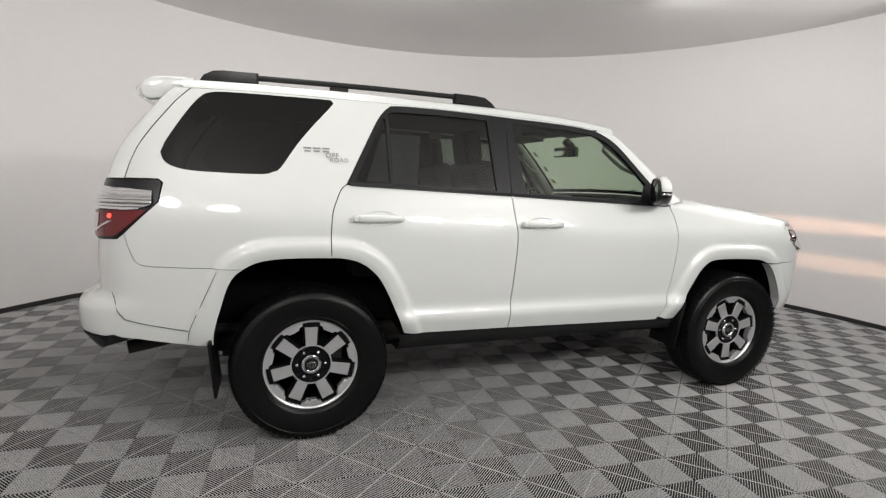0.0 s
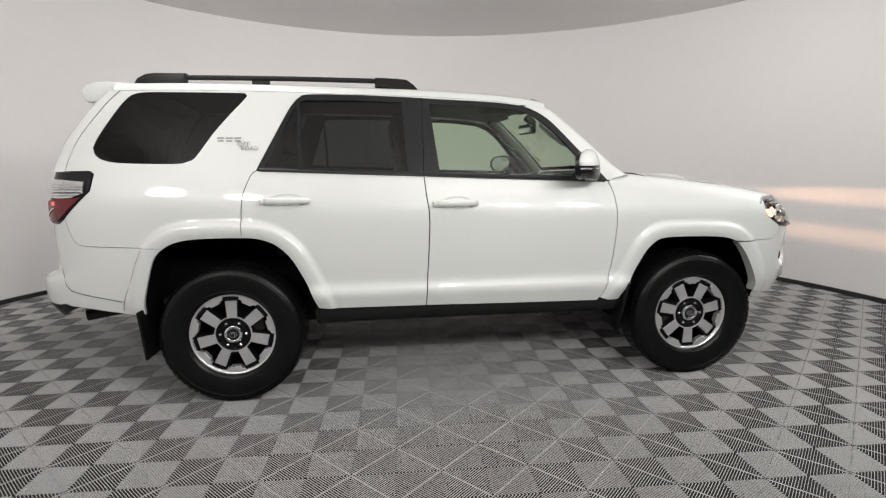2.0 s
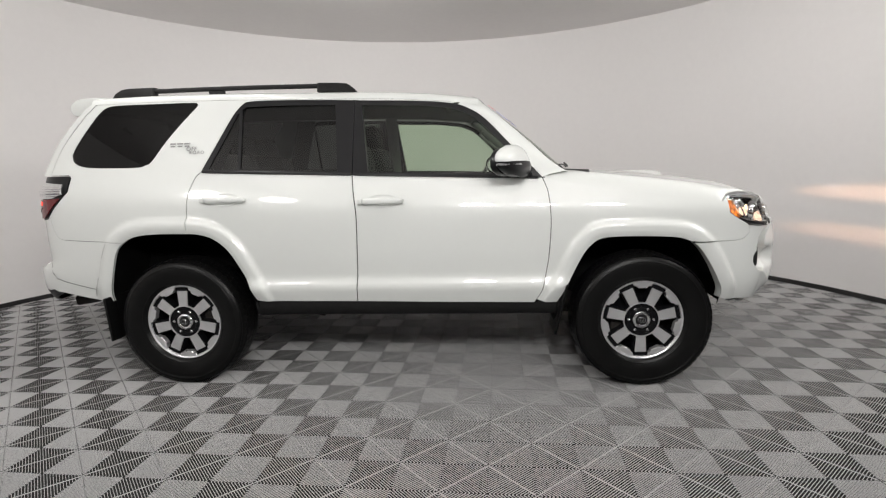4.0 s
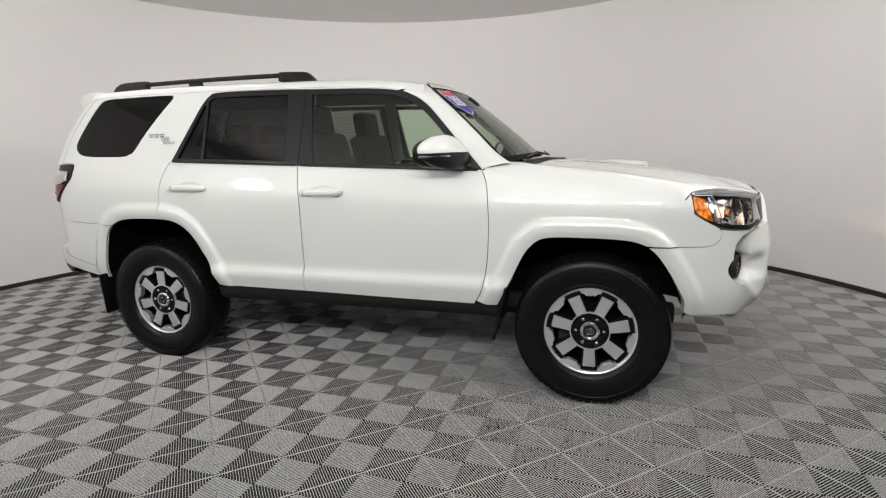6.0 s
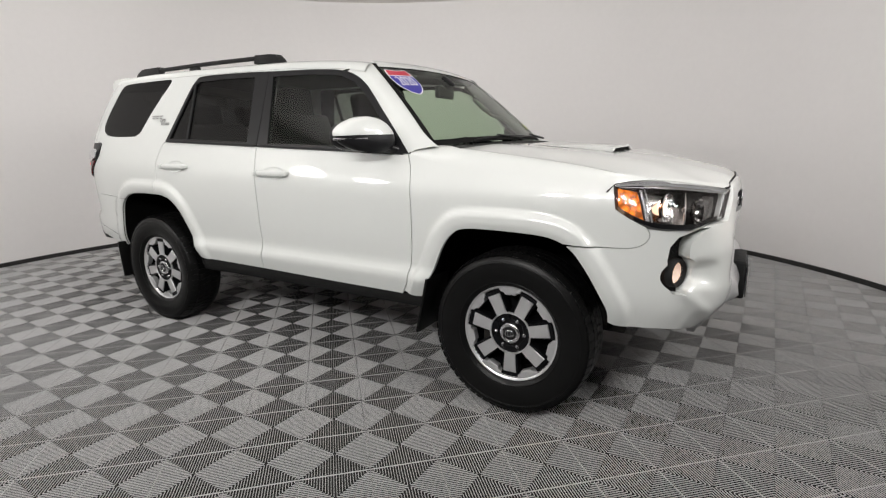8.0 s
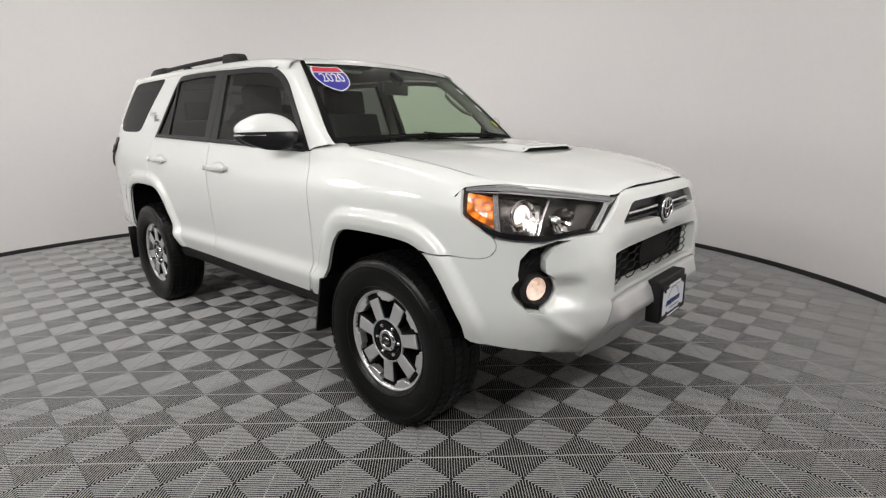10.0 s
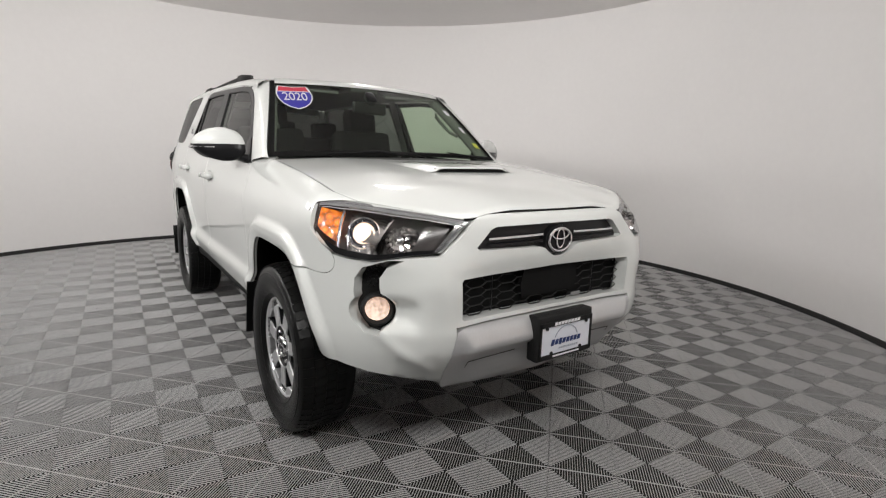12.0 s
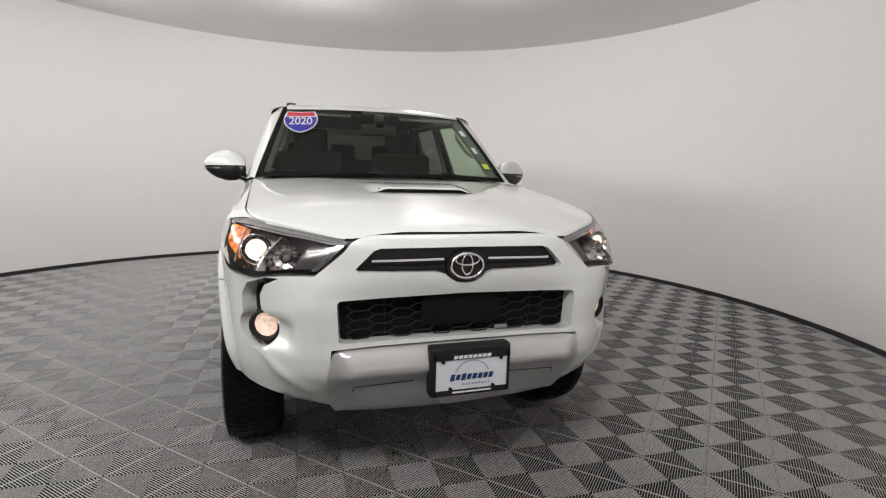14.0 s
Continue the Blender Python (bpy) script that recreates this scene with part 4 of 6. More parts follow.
flat_part("plate_sheet", rect(0, 0, 0.292, 0.146), PLATE, plate, plate_m, 0, "white plate with a navy bar and grey arc")
for cx, cy, w, h in ((0, 0.0665, 0.300, 0.020), (0, -0.068, 0.300, 0.017), (-0.1465, 0, 0.010, 0.150), (0.1465, 0, 0.010, 0.150)):
    flat_part("plate_frame", rect(cx, cy, w, h), PLASTIC, plate, plate_m, 0.004, depth=0.004)
for k in range(8):
    flat_part("navy_bar", rect(-0.076 + 0.0218 * k, -0.012, 0.0165, 0.026 if k in (0, 2) else 0.021, 0.003), NAVY, plate, plate_m, 0.002)
for k in range(9):
    flat_part("grey_bar", rect(-0.035 + 0.0128 * k, -0.040, 0.0085, 0.0075, 0.001), GREYINK, plate, plate_m, 0.002)
for k in range(8):
    flat_part("white_bar", rect(-0.066 + 0.0188 * k, 0.0665, 0.0150, 0.0125, 0.002), WHITEINK, plate, plate_m, 0.0055)
flat_part("white_bar", rect(0, -0.068, 0.155, 0.0065), WHITEINK, plate, plate_m, 0.0055)
arc = [(0.072 * math.cos(a), -0.014 + 0.066 * math.sin(a)) for a in np.linspace(radians(20), radians(160), 20)]
flat_part("grey_arc", arc + [(x * 0.93, -0.014 + (y + 0.014) * 0.95) for x, y in arc[::-1]], GREYINK, plate, plate_m, 0.002)
for x, y in ((-0.115, 0.052), (0.115, 0.052), (-0.085, -0.054), (0.085, -0.054)):
    flat_part("plate_bolt", [(x + 0.0075 * math.cos(a), y + 0.0075 * math.sin(a)) for a in np.linspace(0, 2 * math.pi, 10, endpoint=False)], TRIM, plate, plate_m, 0.006, depth=0.004)

# ---- headlights ----
hl_low, hl_top = smooth_curve(HL_LOW, 6), smooth_curve(HL_TOP, 6)


def lamp_at(u, v, depth=0.0):
    """u from the fender to the grille, v from bottom to top, depth behind the lens."""
    k = np.linspace(0, 1, len(hl_low))
    a = np.array([np.interp(u, k, hl_low[:, i]) for i in range(3)])
    b = np.array([np.interp(u, k, hl_top[:, i]) for i in range(3)])
    u2 = min(1.0, u + 0.01)
    along = np.array([np.interp(u2, k, hl_low[:, i]) - np.interp(u2 - 0.02, k, hl_low[:, i]) for i in range(3)])
    n = np.cross(b - a, along)
    n = n / np.linalg.norm(n)
    if n[0] + n[1] < 0:
        n = -n
    return Vector(a + (b - a) * v + n * (0.016 * 4 * v * (1 - v) * min(1, 6 * u, 6 * (1 - u)) - depth))


def lamp_patch(u0, u1, v0, v1, depth, nu=16, nv=8):
    return loft([[tuple(lamp_at(u0 + (u1 - u0) * i / nu, v0 + (v1 - v0) * j / nv, depth)) for i in range(nu + 1)] for j in range(nv + 1)])


for sg in (-1, 1):
    lamp = new("headlight")
    lamp.parent = car
    tagged(lamp, "clear headlight with an amber corner and lit projector")
    piece("lens", *flipped(*lamp_patch(0, 1, 0, 1, 0.0, 30, 10), sg), LENS, lamp, "clear plastic lens")
    deep = [(u, 0.085 * min(1.0, 0.15 + 4.0 * u)) for u in np.linspace(0, 1, 31)]
    back = loft([[tuple(lamp_at(u, j / 8, d)) for u, d in deep] for j in range(9)])
    walls = [[[tuple(lamp_at(u, v, 0.002)) for u, d in deep], [tuple(lamp_at(u, v, d)) for u, d in deep]] for v in (0.0, 1.0)]
    ends = [[[tuple(lamp_at(u, v, d)) for v in np.linspace(0, 1, 6)] for d in (0.002, deepest)] for u, deepest in (deep[0], deep[-1])]
    piece("housing", *flipped(*join(back, *[loft(w) for w in walls + ends]), sg), LAMPDARK, lamp, "dark grey lamp housing")
    piece("top_trim", *flipped(*lamp_patch(0.02, 0.985, 0.870, 0.985, 0.005, 24, 2), sg), LAMPGREY, lamp, "satin grey upper lamp trim")
    piece("inner_trim", *flipped(*lamp_patch(0.955, 0.985, 0.06, 0.86, 0.012, 3, 4), sg), CLEARLAMP, lamp, "pale silver inner edge")
    piece("chrome_line", *flipped(*lamp_patch(0.08, 0.955, 0.825, 0.845, 0.008, 24, 1), sg), CHROME, lamp, "thin chrome line")
    piece("chrome_line", *flipped(*lamp_patch(0.06, 0.97, 0.938, 0.946, 0.005, 24, 1), sg), GAP, lamp, "thin black line in the trim")
    ribs = [[tuple(lamp_at(u, 0.14 + 0.68 * k / 36, 0.030 + 0.006 * (k % 2))) for u in np.linspace(0.318, 0.352, 5)] for k in range(37)]
    piece("ribbed_reflector", *flipped(*loft(ribs), sg), CLEARLAMP, lamp, "clear ribbed corner reflector", smooth=False)
    piece("lower_trim", *flipped(*lamp_patch(0.22, 0.95, 0.01, 0.12, 0.018, 20, 2), sg), BLACKWHEEL, lamp, "gloss black lower trim")
    amber = [[tuple(lamp_at(u, 0.20 + 0.62 * k / 6, 0.012 + 0.16 * (u - 0.05))) for u in np.linspace(0.05, 0.315, 12)] for k in range(7)]
    piece("amber_reflector", *flipped(*loft(amber), sg), AMBER, lamp, "lit orange side reflector")
    piece("shroud", *flipped(*lamp_patch(0.37, 0.63, 0.10, 0.84, 0.070, 12, 8), sg), FACET, lamp, "faceted chrome projector shroud")
    piece("divider", *flipped(*lamp_patch(0.356, 0.368, 0.05, 0.84, 0.022, 2, 6), sg), LAMPGREY, lamp)
    # slanted wall between the two reflectors
    rows = [[tuple(lamp_at(0.600 + 0.05 * k + d, 0.12 + 0.70 * k, depth)) for k in np.linspace(0, 1, 8)] for d, depth in ((0.0, 0.070), (0.012, 0.028), (0.022, 0.028), (0.035, 0.070))]
    piece("divider", *flipped(*loft(rows), sg), FACET, lamp, "slanted chrome divider")
    c = lamp_at(0.505, 0.52, 0.064)
    turn = Matrix.Translation((c.x, sg * c.y, c.z)) @ Matrix.Rotation(radians(-90 + 14 * sg), 4, "Z")
    v, f = lathe([(0.060, 0.026), (0.058, 0.031), (0.053, 0.024), (0.046, 0.008), (0.043, 0.020), (0.039, 0.024), (0.036, 0.016), (0.033, 0.002)], 40)
    piece("projector_ring", [turn @ Vector(p) for p in v], f, CHROME, lamp, "stepped chrome projector ring")
    v, f = lathe([(0.034, 0.000), (0.031, 0.008), (0.024, 0.014), (0.012, 0.018), (0.0005, 0.019)], 32)
    piece("projector_lens", [turn @ Vector(p) for p in v], f, BULB, lamp, "glowing low beam lens")
    # high beam: a shallow ribbed bowl and a flat facet beside it
    c = lamp_at(0.735, 0.47, 0.062)
    turn = Matrix.Translation((c.x, sg * c.y, c.z)) @ Matrix.Rotation(radians(-90 + 10 * sg), 4, "Z")
    rows = []
    for r, y in ((0.056, 0.034), (0.050, 0.022), (0.038, 0.008), (0.022, 0.000), (0.012, -0.002)):
        rows.append([turn @ Vector(((r * (1.0 if k % 2 else 0.94)) * 1.25 * math.cos(2 * math.pi * k / 28), y, r * (1.0 if k % 2 else 0.94) * math.sin(2 * math.pi * k / 28))) for k in range(28)])
    piece("reflector_bowl", *loft(rows, True), FACET, lamp, "fluted chrome high beam bowl", smooth=False)
    v, f = lathe([(0.012, -0.004), (0.011, 0.012), (0.006, 0.020), (0.0005, 0.022)], 16)
    piece("high_beam_bulb", [turn @ Vector(p) for p in v], f, LAMPGREY, lamp, "unlit high beam bulb")
    piece("facet_panel", *flipped(*lamp_patch(0.83, 0.945, 0.14, 0.80, 0.045, 8, 6), sg), LAMPDARK, lamp, "smooth dark panel beside the bowl")

# beams of the lit lamps: flat, wide cones on the wall ahead
for sg in (-1, 1):
    for name, x, y, z, watts, size, aim in (("low_beam", 2.17, 0.70, 1.00, 100.0, 74, 0.985), ("fog_beam", 2.20, 0.715, 0.735, 62.0, 90, 0.58)):
        spot = bpy.data.lights.new(name, "SPOT")
        spot.energy, spot.color, spot.spot_size, spot.spot_blend, spot.shadow_soft_size = watts, (1.0, 0.55, 0.34), radians(size), 1.0, 0.004
        ob = new(name, spot)
        ob.matrix_world = look((x, sg * y, z), (4.2, sg * y * 1.15, aim)) @ Matrix.Diagonal((1.0, 0.085 if name == "low_beam" else 0.075, 1.0, 1.0))

# ---- wheels ----


def wheel_at(x, y, sg, start):
    w = new("wheel")
    w.parent = car
    half = [(0.232, 0.090), (0.243, 0.106), (0.262, 0.116), (0.300, 0.127), (0.335, 0.130), (0.362, 0.125), (0.380, 0.115), (0.391, 0.098), (0.394, 0.06), (0.394, 0.0)]
    prof = half + [(r, -yy) for r, yy in half[-2::-1]]
    tyre = piece("tyre", *lathe(prof, 96), RUBBER, w, "black all-terrain tyre")
    blocks = []
    for k in range(62):
        for row, (y0, y1, a0, a1) in enumerate(((0.074, 0.113, 0.05, 0.86), (0.026, 0.069, 0.30, 1.16), (-0.022, 0.021, 0.0, 0.84), (-0.069, -0.027, 0.30, 1.16), (-0.113, -0.074, 0.05, 0.86))):
            if row == 4:
                continue
            pts = []
            for r_in in (0, 1):
                for a, yy in ((a0, y0), (a1, y0), (a1 + 0.06, y1), (a0 + 0.06, y1)):
                    ang = 2 * math.pi * (k + a) / 62
                    edge = yy > 0.09
                    r = (0.382 if edge else 0.392) if not r_in else (0.3865 if edge else 0.398)
                    pts.append((r * math.cos(ang), yy + (0.006 if edge and r_in else 0), r * math.sin(ang)))
            blocks.append((pts, [(4, 5, 6, 7), (0, 1, 5, 4), (1, 2, 6, 5), (2, 3, 7, 6), (3, 0, 4, 7)]))
    tagged(piece("tread", *join(*blocks), RUBBER, tyre, smooth=False), kind="stuff")
    # raised ribs and lettering bars on the sidewall
    for r in (0.257, 0.352):
        y0 = float(np.interp(r, [p[0] for p in half[:7]], [p[1] for p in half[:7]]))
        piece("sidewall_rib", *lathe([(r - 0.004, y0 - 0.001), (r - 0.001, y0 + 0.0025), (r + 0.002, y0 + 0.0025), (r + 0.005, y0 - 0.001)], 72), RUBBER, tyre)
    marks = []
    for base in (70, 250):
        for k in range(9):
            a0 = radians(base + 6.2 * k)
            pts = [(r * math.cos(a0 + d), yy, r * math.sin(a0 + d)) for r, yy in ((0.305, 0.1295), (0.330, 0.1312)) for d in (0.0, 0.07)]
            marks.append((pts, [(0, 1, 3, 2)]))
    tagged(piece("sidewall_mark", *join(*marks), RUBBER, tyre, smooth=False), kind="stuff")
    rim = piece("rim", *lathe([(0.212, 0.060), (0.222, 0.085), (0.229, 0.094), (0.2365, 0.0955), (0.2385, 0.090), (0.236, 0.075)], 84), ALLOY, w, "bright machined rim edge")
    piece("barrel", *lathe([(0.224, 0.088), (0.206, 0.055), (0.200, -0.04), (0.205, -0.095)], 60), BLACKWHEEL, w, "gloss black wheel barrel")
    piece("brake_disc", *lathe([(0.165, 0.0), (0.165, -0.02), (0.0005, -0.02)], 48), STEEL, w)
    part("brake_caliper", box((0.07, 0.07, 0.14), (-0.13, 0.0, 0.04), 0.012), STEEL, w)
    piece("hub_disc", *lathe([(0.205, -0.03), (0.110, 0.02), (0.102, 0.078), (0.097, 0.084), (0.090, 0.076), (0.060, 0.074), (0.0005, 0.074)], 48), BLACKWHEEL, w, "gloss black wheel centre")
    piece("hub_ring", *lathe([(0.1045, 0.078), (0.1035, 0.0890), (0.0985, 0.0895), (0.0965, 0.0830)], 48), ALLOY, w)
    cap = piece("centre_cap", *lathe([(0.052, 0.073), (0.051, 0.088), (0.047, 0.093), (0.036, 0.094), (0.033, 0.090)], 36), CHROME, w, "chrome centre cap ring")
    piece("cap_face", *lathe([(0.034, 0.089), (0.018, 0.092), (0.0005, 0.0925)], 24), TRIM, cap)
    for ry, rz in ((0.021, 0.016), (0.008, 0.015)):
        rows = []
        for k in range(20):
            a = 2 * math.pi * k / 20
            rows.append([((ry + 0.0016 * math.cos(b)) * math.cos(a), 0.0935 + 0.0016 * math.sin(b), (rz + 0.0016 * math.cos(b)) * math.sin(a)) for b in np.linspace(0, 2 * math.pi, 6, endpoint=False)])
        piece("cap_mark", *loft(rows + rows[:1], True), CHROME, cap)
    for k in range(6):
        a = radians(60 * k + 90 - start)
        v, f = lathe([(0.0095, 0.074), (0.0095, 0.089), (0.006, 0.093), (0.0005, 0.094)], 6)
        piece("lug_nut", [(p[0] + 0.0715 * math.cos(a), p[1] - 0.003, p[2] + 0.0715 * math.sin(a)) for p in v], f, CHROME, w)
    for k in range(7):
        a = radians(start + 360 / 7 * k)
        m = Matrix.Rotation(-(a - math.pi / 2), 4, "Y")

        def prism(outline, y0, y1, bev=0.003):
            n = len(outline)
            cx, cz = sum(p[0] for p in outline) / n, sum(p[1] for p in outline) / n
            v = [(p[0], y0, p[1]) for p in outline] + [(p[0], y1 - bev, p[1]) for p in outline]
            v += [(p[0] + (cx - p[0]) / max(1e-6, math.hypot(cx - p[0], cz - p[1])) * bev, y1, p[1] + (cz - p[1]) / max(1e-6, math.hypot(cx - p[0], cz - p[1])) * bev) for p in outline]
            f = [tuple(2 * n + i for i in range(n))]
            for lvl in (0, 1):
                f += [(lvl * n + i, lvl * n + (i + 1) % n, (lvl + 1) * n + (i + 1) % n, (lvl + 1) * n + i) for i in range(n)]
            return [m @ Vector(p) for p in v], f

        piece("spoke", *prism([(-0.0275, 0.099), (0.0275, 0.099), (0.0325, 0.192), (0.0315, 0.197), (-0.0315, 0.197), (-0.0325, 0.192)], 0.058, 0.0885), ALLOY, w, "machined silver spoke", smooth=False)
        piece("spoke_side", *prism([(-0.031, 0.066), (0.031, 0.066), (0.041, 0.190), (0.047, 0.216), (-0.047, 0.216), (-0.041, 0.190)], 0.03, 0.082, 0.004), BLACKWHEEL, w, smooth=False)
        h = math.pi / 7
        pad = [(r * math.sin(h + d), r * math.cos(h + d)) for r, d in [(0.229, e) for e in np.linspace(-0.262, 0.262, 9)] + [(0.209, 0.235), (0.205, 0.165), (0.192, 0.135), (0.190, 0.0), (0.192, -0.135), (0.205, -0.165), (0.209, -0.235)]]
        piece("rim_pad", *prism(pad, 0.055, 0.091, 0.002), ALLOY, w, "machined silver rim pad", smooth=False)
    piece("valve_stem", *tube([(0.010, 0.066, -0.205), (0.010, 0.090, -0.190)], 0.0045, 8), GAP, w, "small black tyre valve")
    w.matrix_basis = Matrix.Translation((x, y, 0.394)) @ (Matrix.Rotation(math.pi, 4, "Z") if sg < 0 else Matrix())
    return w


FACE = 0.778
wheel = wheel_at(-1.395, -FACE, -1, 90)
copy_thing(wheel, Matrix.Translation((1.395, -FACE, 0.394)) @ Matrix.Rotation(math.pi, 4, "Z") @ Matrix.Rotation(radians(180), 4, "Y"))
copy_thing(wheel, Matrix.Translation((-1.395, FACE, 0.394)) @ Matrix.Rotation(radians(20), 4, "Y"))
copy_thing(wheel, Matrix.Translation((1.395, FACE, 0.394)) @ Matrix.Rotation(radians(55), 4, "Y"))

# wheel wells, sills, underbody, flaps
for sg in (-1, 1):
    for arch, xc in ((REAR_ARCH, -1.38), (FRONT_ARCH, 1.36)):
        rows = []
        for (x, z) in [(arch[0][0], 0.36)] + arch + [(arch[-1][0], 0.47)]:
            q = skin(s_x(x), max(z, 0.45), -0.004)[0]
            wide = xc + (x - xc) * 1.03
            rows.append([(q[0], sg * q[1], z), (wide, sg * (q[1] - 0.05), z + 0.02), (wide, sg * 0.50, z + 0.03)])
        v, f = loft(rows)
        n = len(v)
        v.append((xc, sg * 0.50, 0.60))
        f += [(2 + 3 * k, 5 + 3 * k, n) for k in range(n // 3 - 1)]
        piece("wheel_liner", v, f, LINER, car, "black plastic wheel arch liner")
    sill = []
    for x in np.linspace(-0.93, 0.93, 16):
        y = float(skin(s_x(x), 0.515)[0][1])
        sill.append([(x, sg * (y - 0.012), 0.518), (x, sg * (y - 0.018), 0.485), (x, sg * (y - 0.035), 0.435), (x, sg * (y - 0.09), 0.410), (x, sg * 0.55, 0.40)])
    piece("sill", *loft(sill), PLASTIC, car, "black plastic sill")
    for x, z0, z1, w, t in ((-1.855, 0.285, 0.56, 0.26, -5), (0.925, 0.315, 0.62, 0.23, 13)):
        part("mud_flap", box((0.014, w, z1 - z0), (x, sg * 0.795, (z0 + z1) / 2), 0.004, Matrix.Rotation(radians(t), 4, "Y")), RUBBER, car, "black rubber mud flap")
part("underbody", box((3.7, 1.10, 0.10), (-0.05, 0, 0.44), 0.02), STEEL, car, "dark dirty underbody")
for y in (-0.45, 0.45):
    part("chassis_rail", box((3.7, 0.08, 0.11), (0.0, y, 0.395), 0.015), STEEL, car)
for x in (-1.395, 1.395):
    piece("axle", *tube([(x, -0.70, 0.39), (x, -0.2, 0.38), (x, 0.2, 0.38), (x, 0.70, 0.39)], [0.04, 0.045, 0.08, 0.04], 12), STEEL, car)
piece("exhaust_pipe", *tube([(-0.6, -0.52, 0.36), (-1.2, -0.50, 0.50), (-1.95, -0.56, 0.52), (-2.26, -0.66, 0.485)], 0.034, 12), STEEL, car, "brown stained exhaust pipe")
piece("link_arm", *tube([(-0.76, -0.63, 0.45), (-1.0, -0.62, 0.42), (-1.33, -0.60, 0.37)], 0.02, 8), STEEL, car)
part("jack_bracket", box((0.05, 0.05, 0.05), (-0.76, -0.66, 0.45), 0.008), STEEL, car)

# ---- tail ----
hatch_poly = [(0.0, 0.79), (s_rear(0.62), 0.79), (s_rear(0.60), 1.03), (s_rear(0.60), 1.318), (0.0, 1.318)]
hatch = new("tailgate")
hatch.parent = car
piece("gate_skin", *mirrored(panel(hatch_poly, step=0.05, gap=0.002)), PAINT, hatch, weld=6e-3, seam=True)
strip, pane = [], []
for z in np.linspace(1.318, 1.748, 14):
    x = float(np.interp(-z, [-p[1] for p in HATCH_LINE], [p[0] for p in HATCH_LINE]))
    b = Vector(skin(s_x(x - 0.005), z)[0])
    strip.append([tuple(b + Vector(o)) for o in ((0, -0.014, 0), (0, 0, 0), (-0.030, -0.004, 0), (-0.058, -0.014, 0), (-0.076, -0.034, 0), (-0.072, -0.052, 0))])
    e = b + Vector((-0.073, -0.044, 0))
    pane.append([(e.x - 0.085 * (1 - (1 - k) ** 2), e.y * (1 - k), z) for k in np.linspace(0, 1, 12)])
for sg in (-1, 1):
    piece("gate_strip", *flipped(*loft(strip), sg), PAINT, hatch)
full = [r + [(p[0], -p[1], p[2]) for p in r[-2::-1]] for r in pane]
piece("rear_glass", *loft(full), QUARTER, hatch, "dark tinted rear glass")
rear_poly = [(0.0, 0.785), (s_rear(0.62), 0.785), (s_rear(0.60), 1.035), (s_rear(0.70), 1.035)] + xz([(-2.24, 1.046)] + BUMPER_LINE + REAR_ARCH[: k_bump + 1][::-1]) + xz([(-1.95, 0.532), (-2.20, 0.580)]) + [(s_rear(0.70), 0.60), (s_rear(0.5), 0.55), (0.0, 0.54)]
rear_bumper = piece("rear_bumper", *mirrored(panel(rear_poly, step=0.024, gap=0.0018)), PAINT, car, weld=6e-3, seam=True)
for sg in (-1, 1):
    line = [(-1.961, 0.607), (-2.05, 0.628), (-2.16, 0.654), (-2.225, 0.675), (-2.252, 0.715), (-2.270, 0.77), (-2.285, 0.80)]
    rows = [[tuple(skin(s_x(x) + o, z + o, 0.0035)[0]) for o in (-0.0013, 0.0013)] for x, z in dense(line + line[-2:0:-1], 0.03)[: int(len(dense(line + line[-2:0:-1], 0.03)) / 2) + 1]]
    piece("bumper_seam", *flipped(*loft(rows), sg), GAP, rear_bumper)
for sg in (-1, 1):
    line = [(-1.965, 0.56), (-1.950, 0.62), (-1.899, 0.734), (-1.860, 0.82), (-1.826, 0.895)]
    rows = [[tuple(skin(s_x(x + o), z, 0.0035)[0]) for o in (-0.0013, 0.0013)] for x, z in round_line(line, 5)]
    piece("flare_seam", *flipped(*loft(rows), sg), GAP, rear_bumper)
v, f = panel([(0.0, 0.55), (s_rear(0.78), 0.585), (s_x(-2.28), 0.60), (s_x(-2.22), 0.575), (s_rear(0.70), 0.50), (0.0, 0.47)], lift=0.004, step=0.05, gap=0)
piece("bumper_lip", *mirrored((v, f)), TRIM, rear_bumper, "black lower bumper lip", weld=6e-3, seam=True)
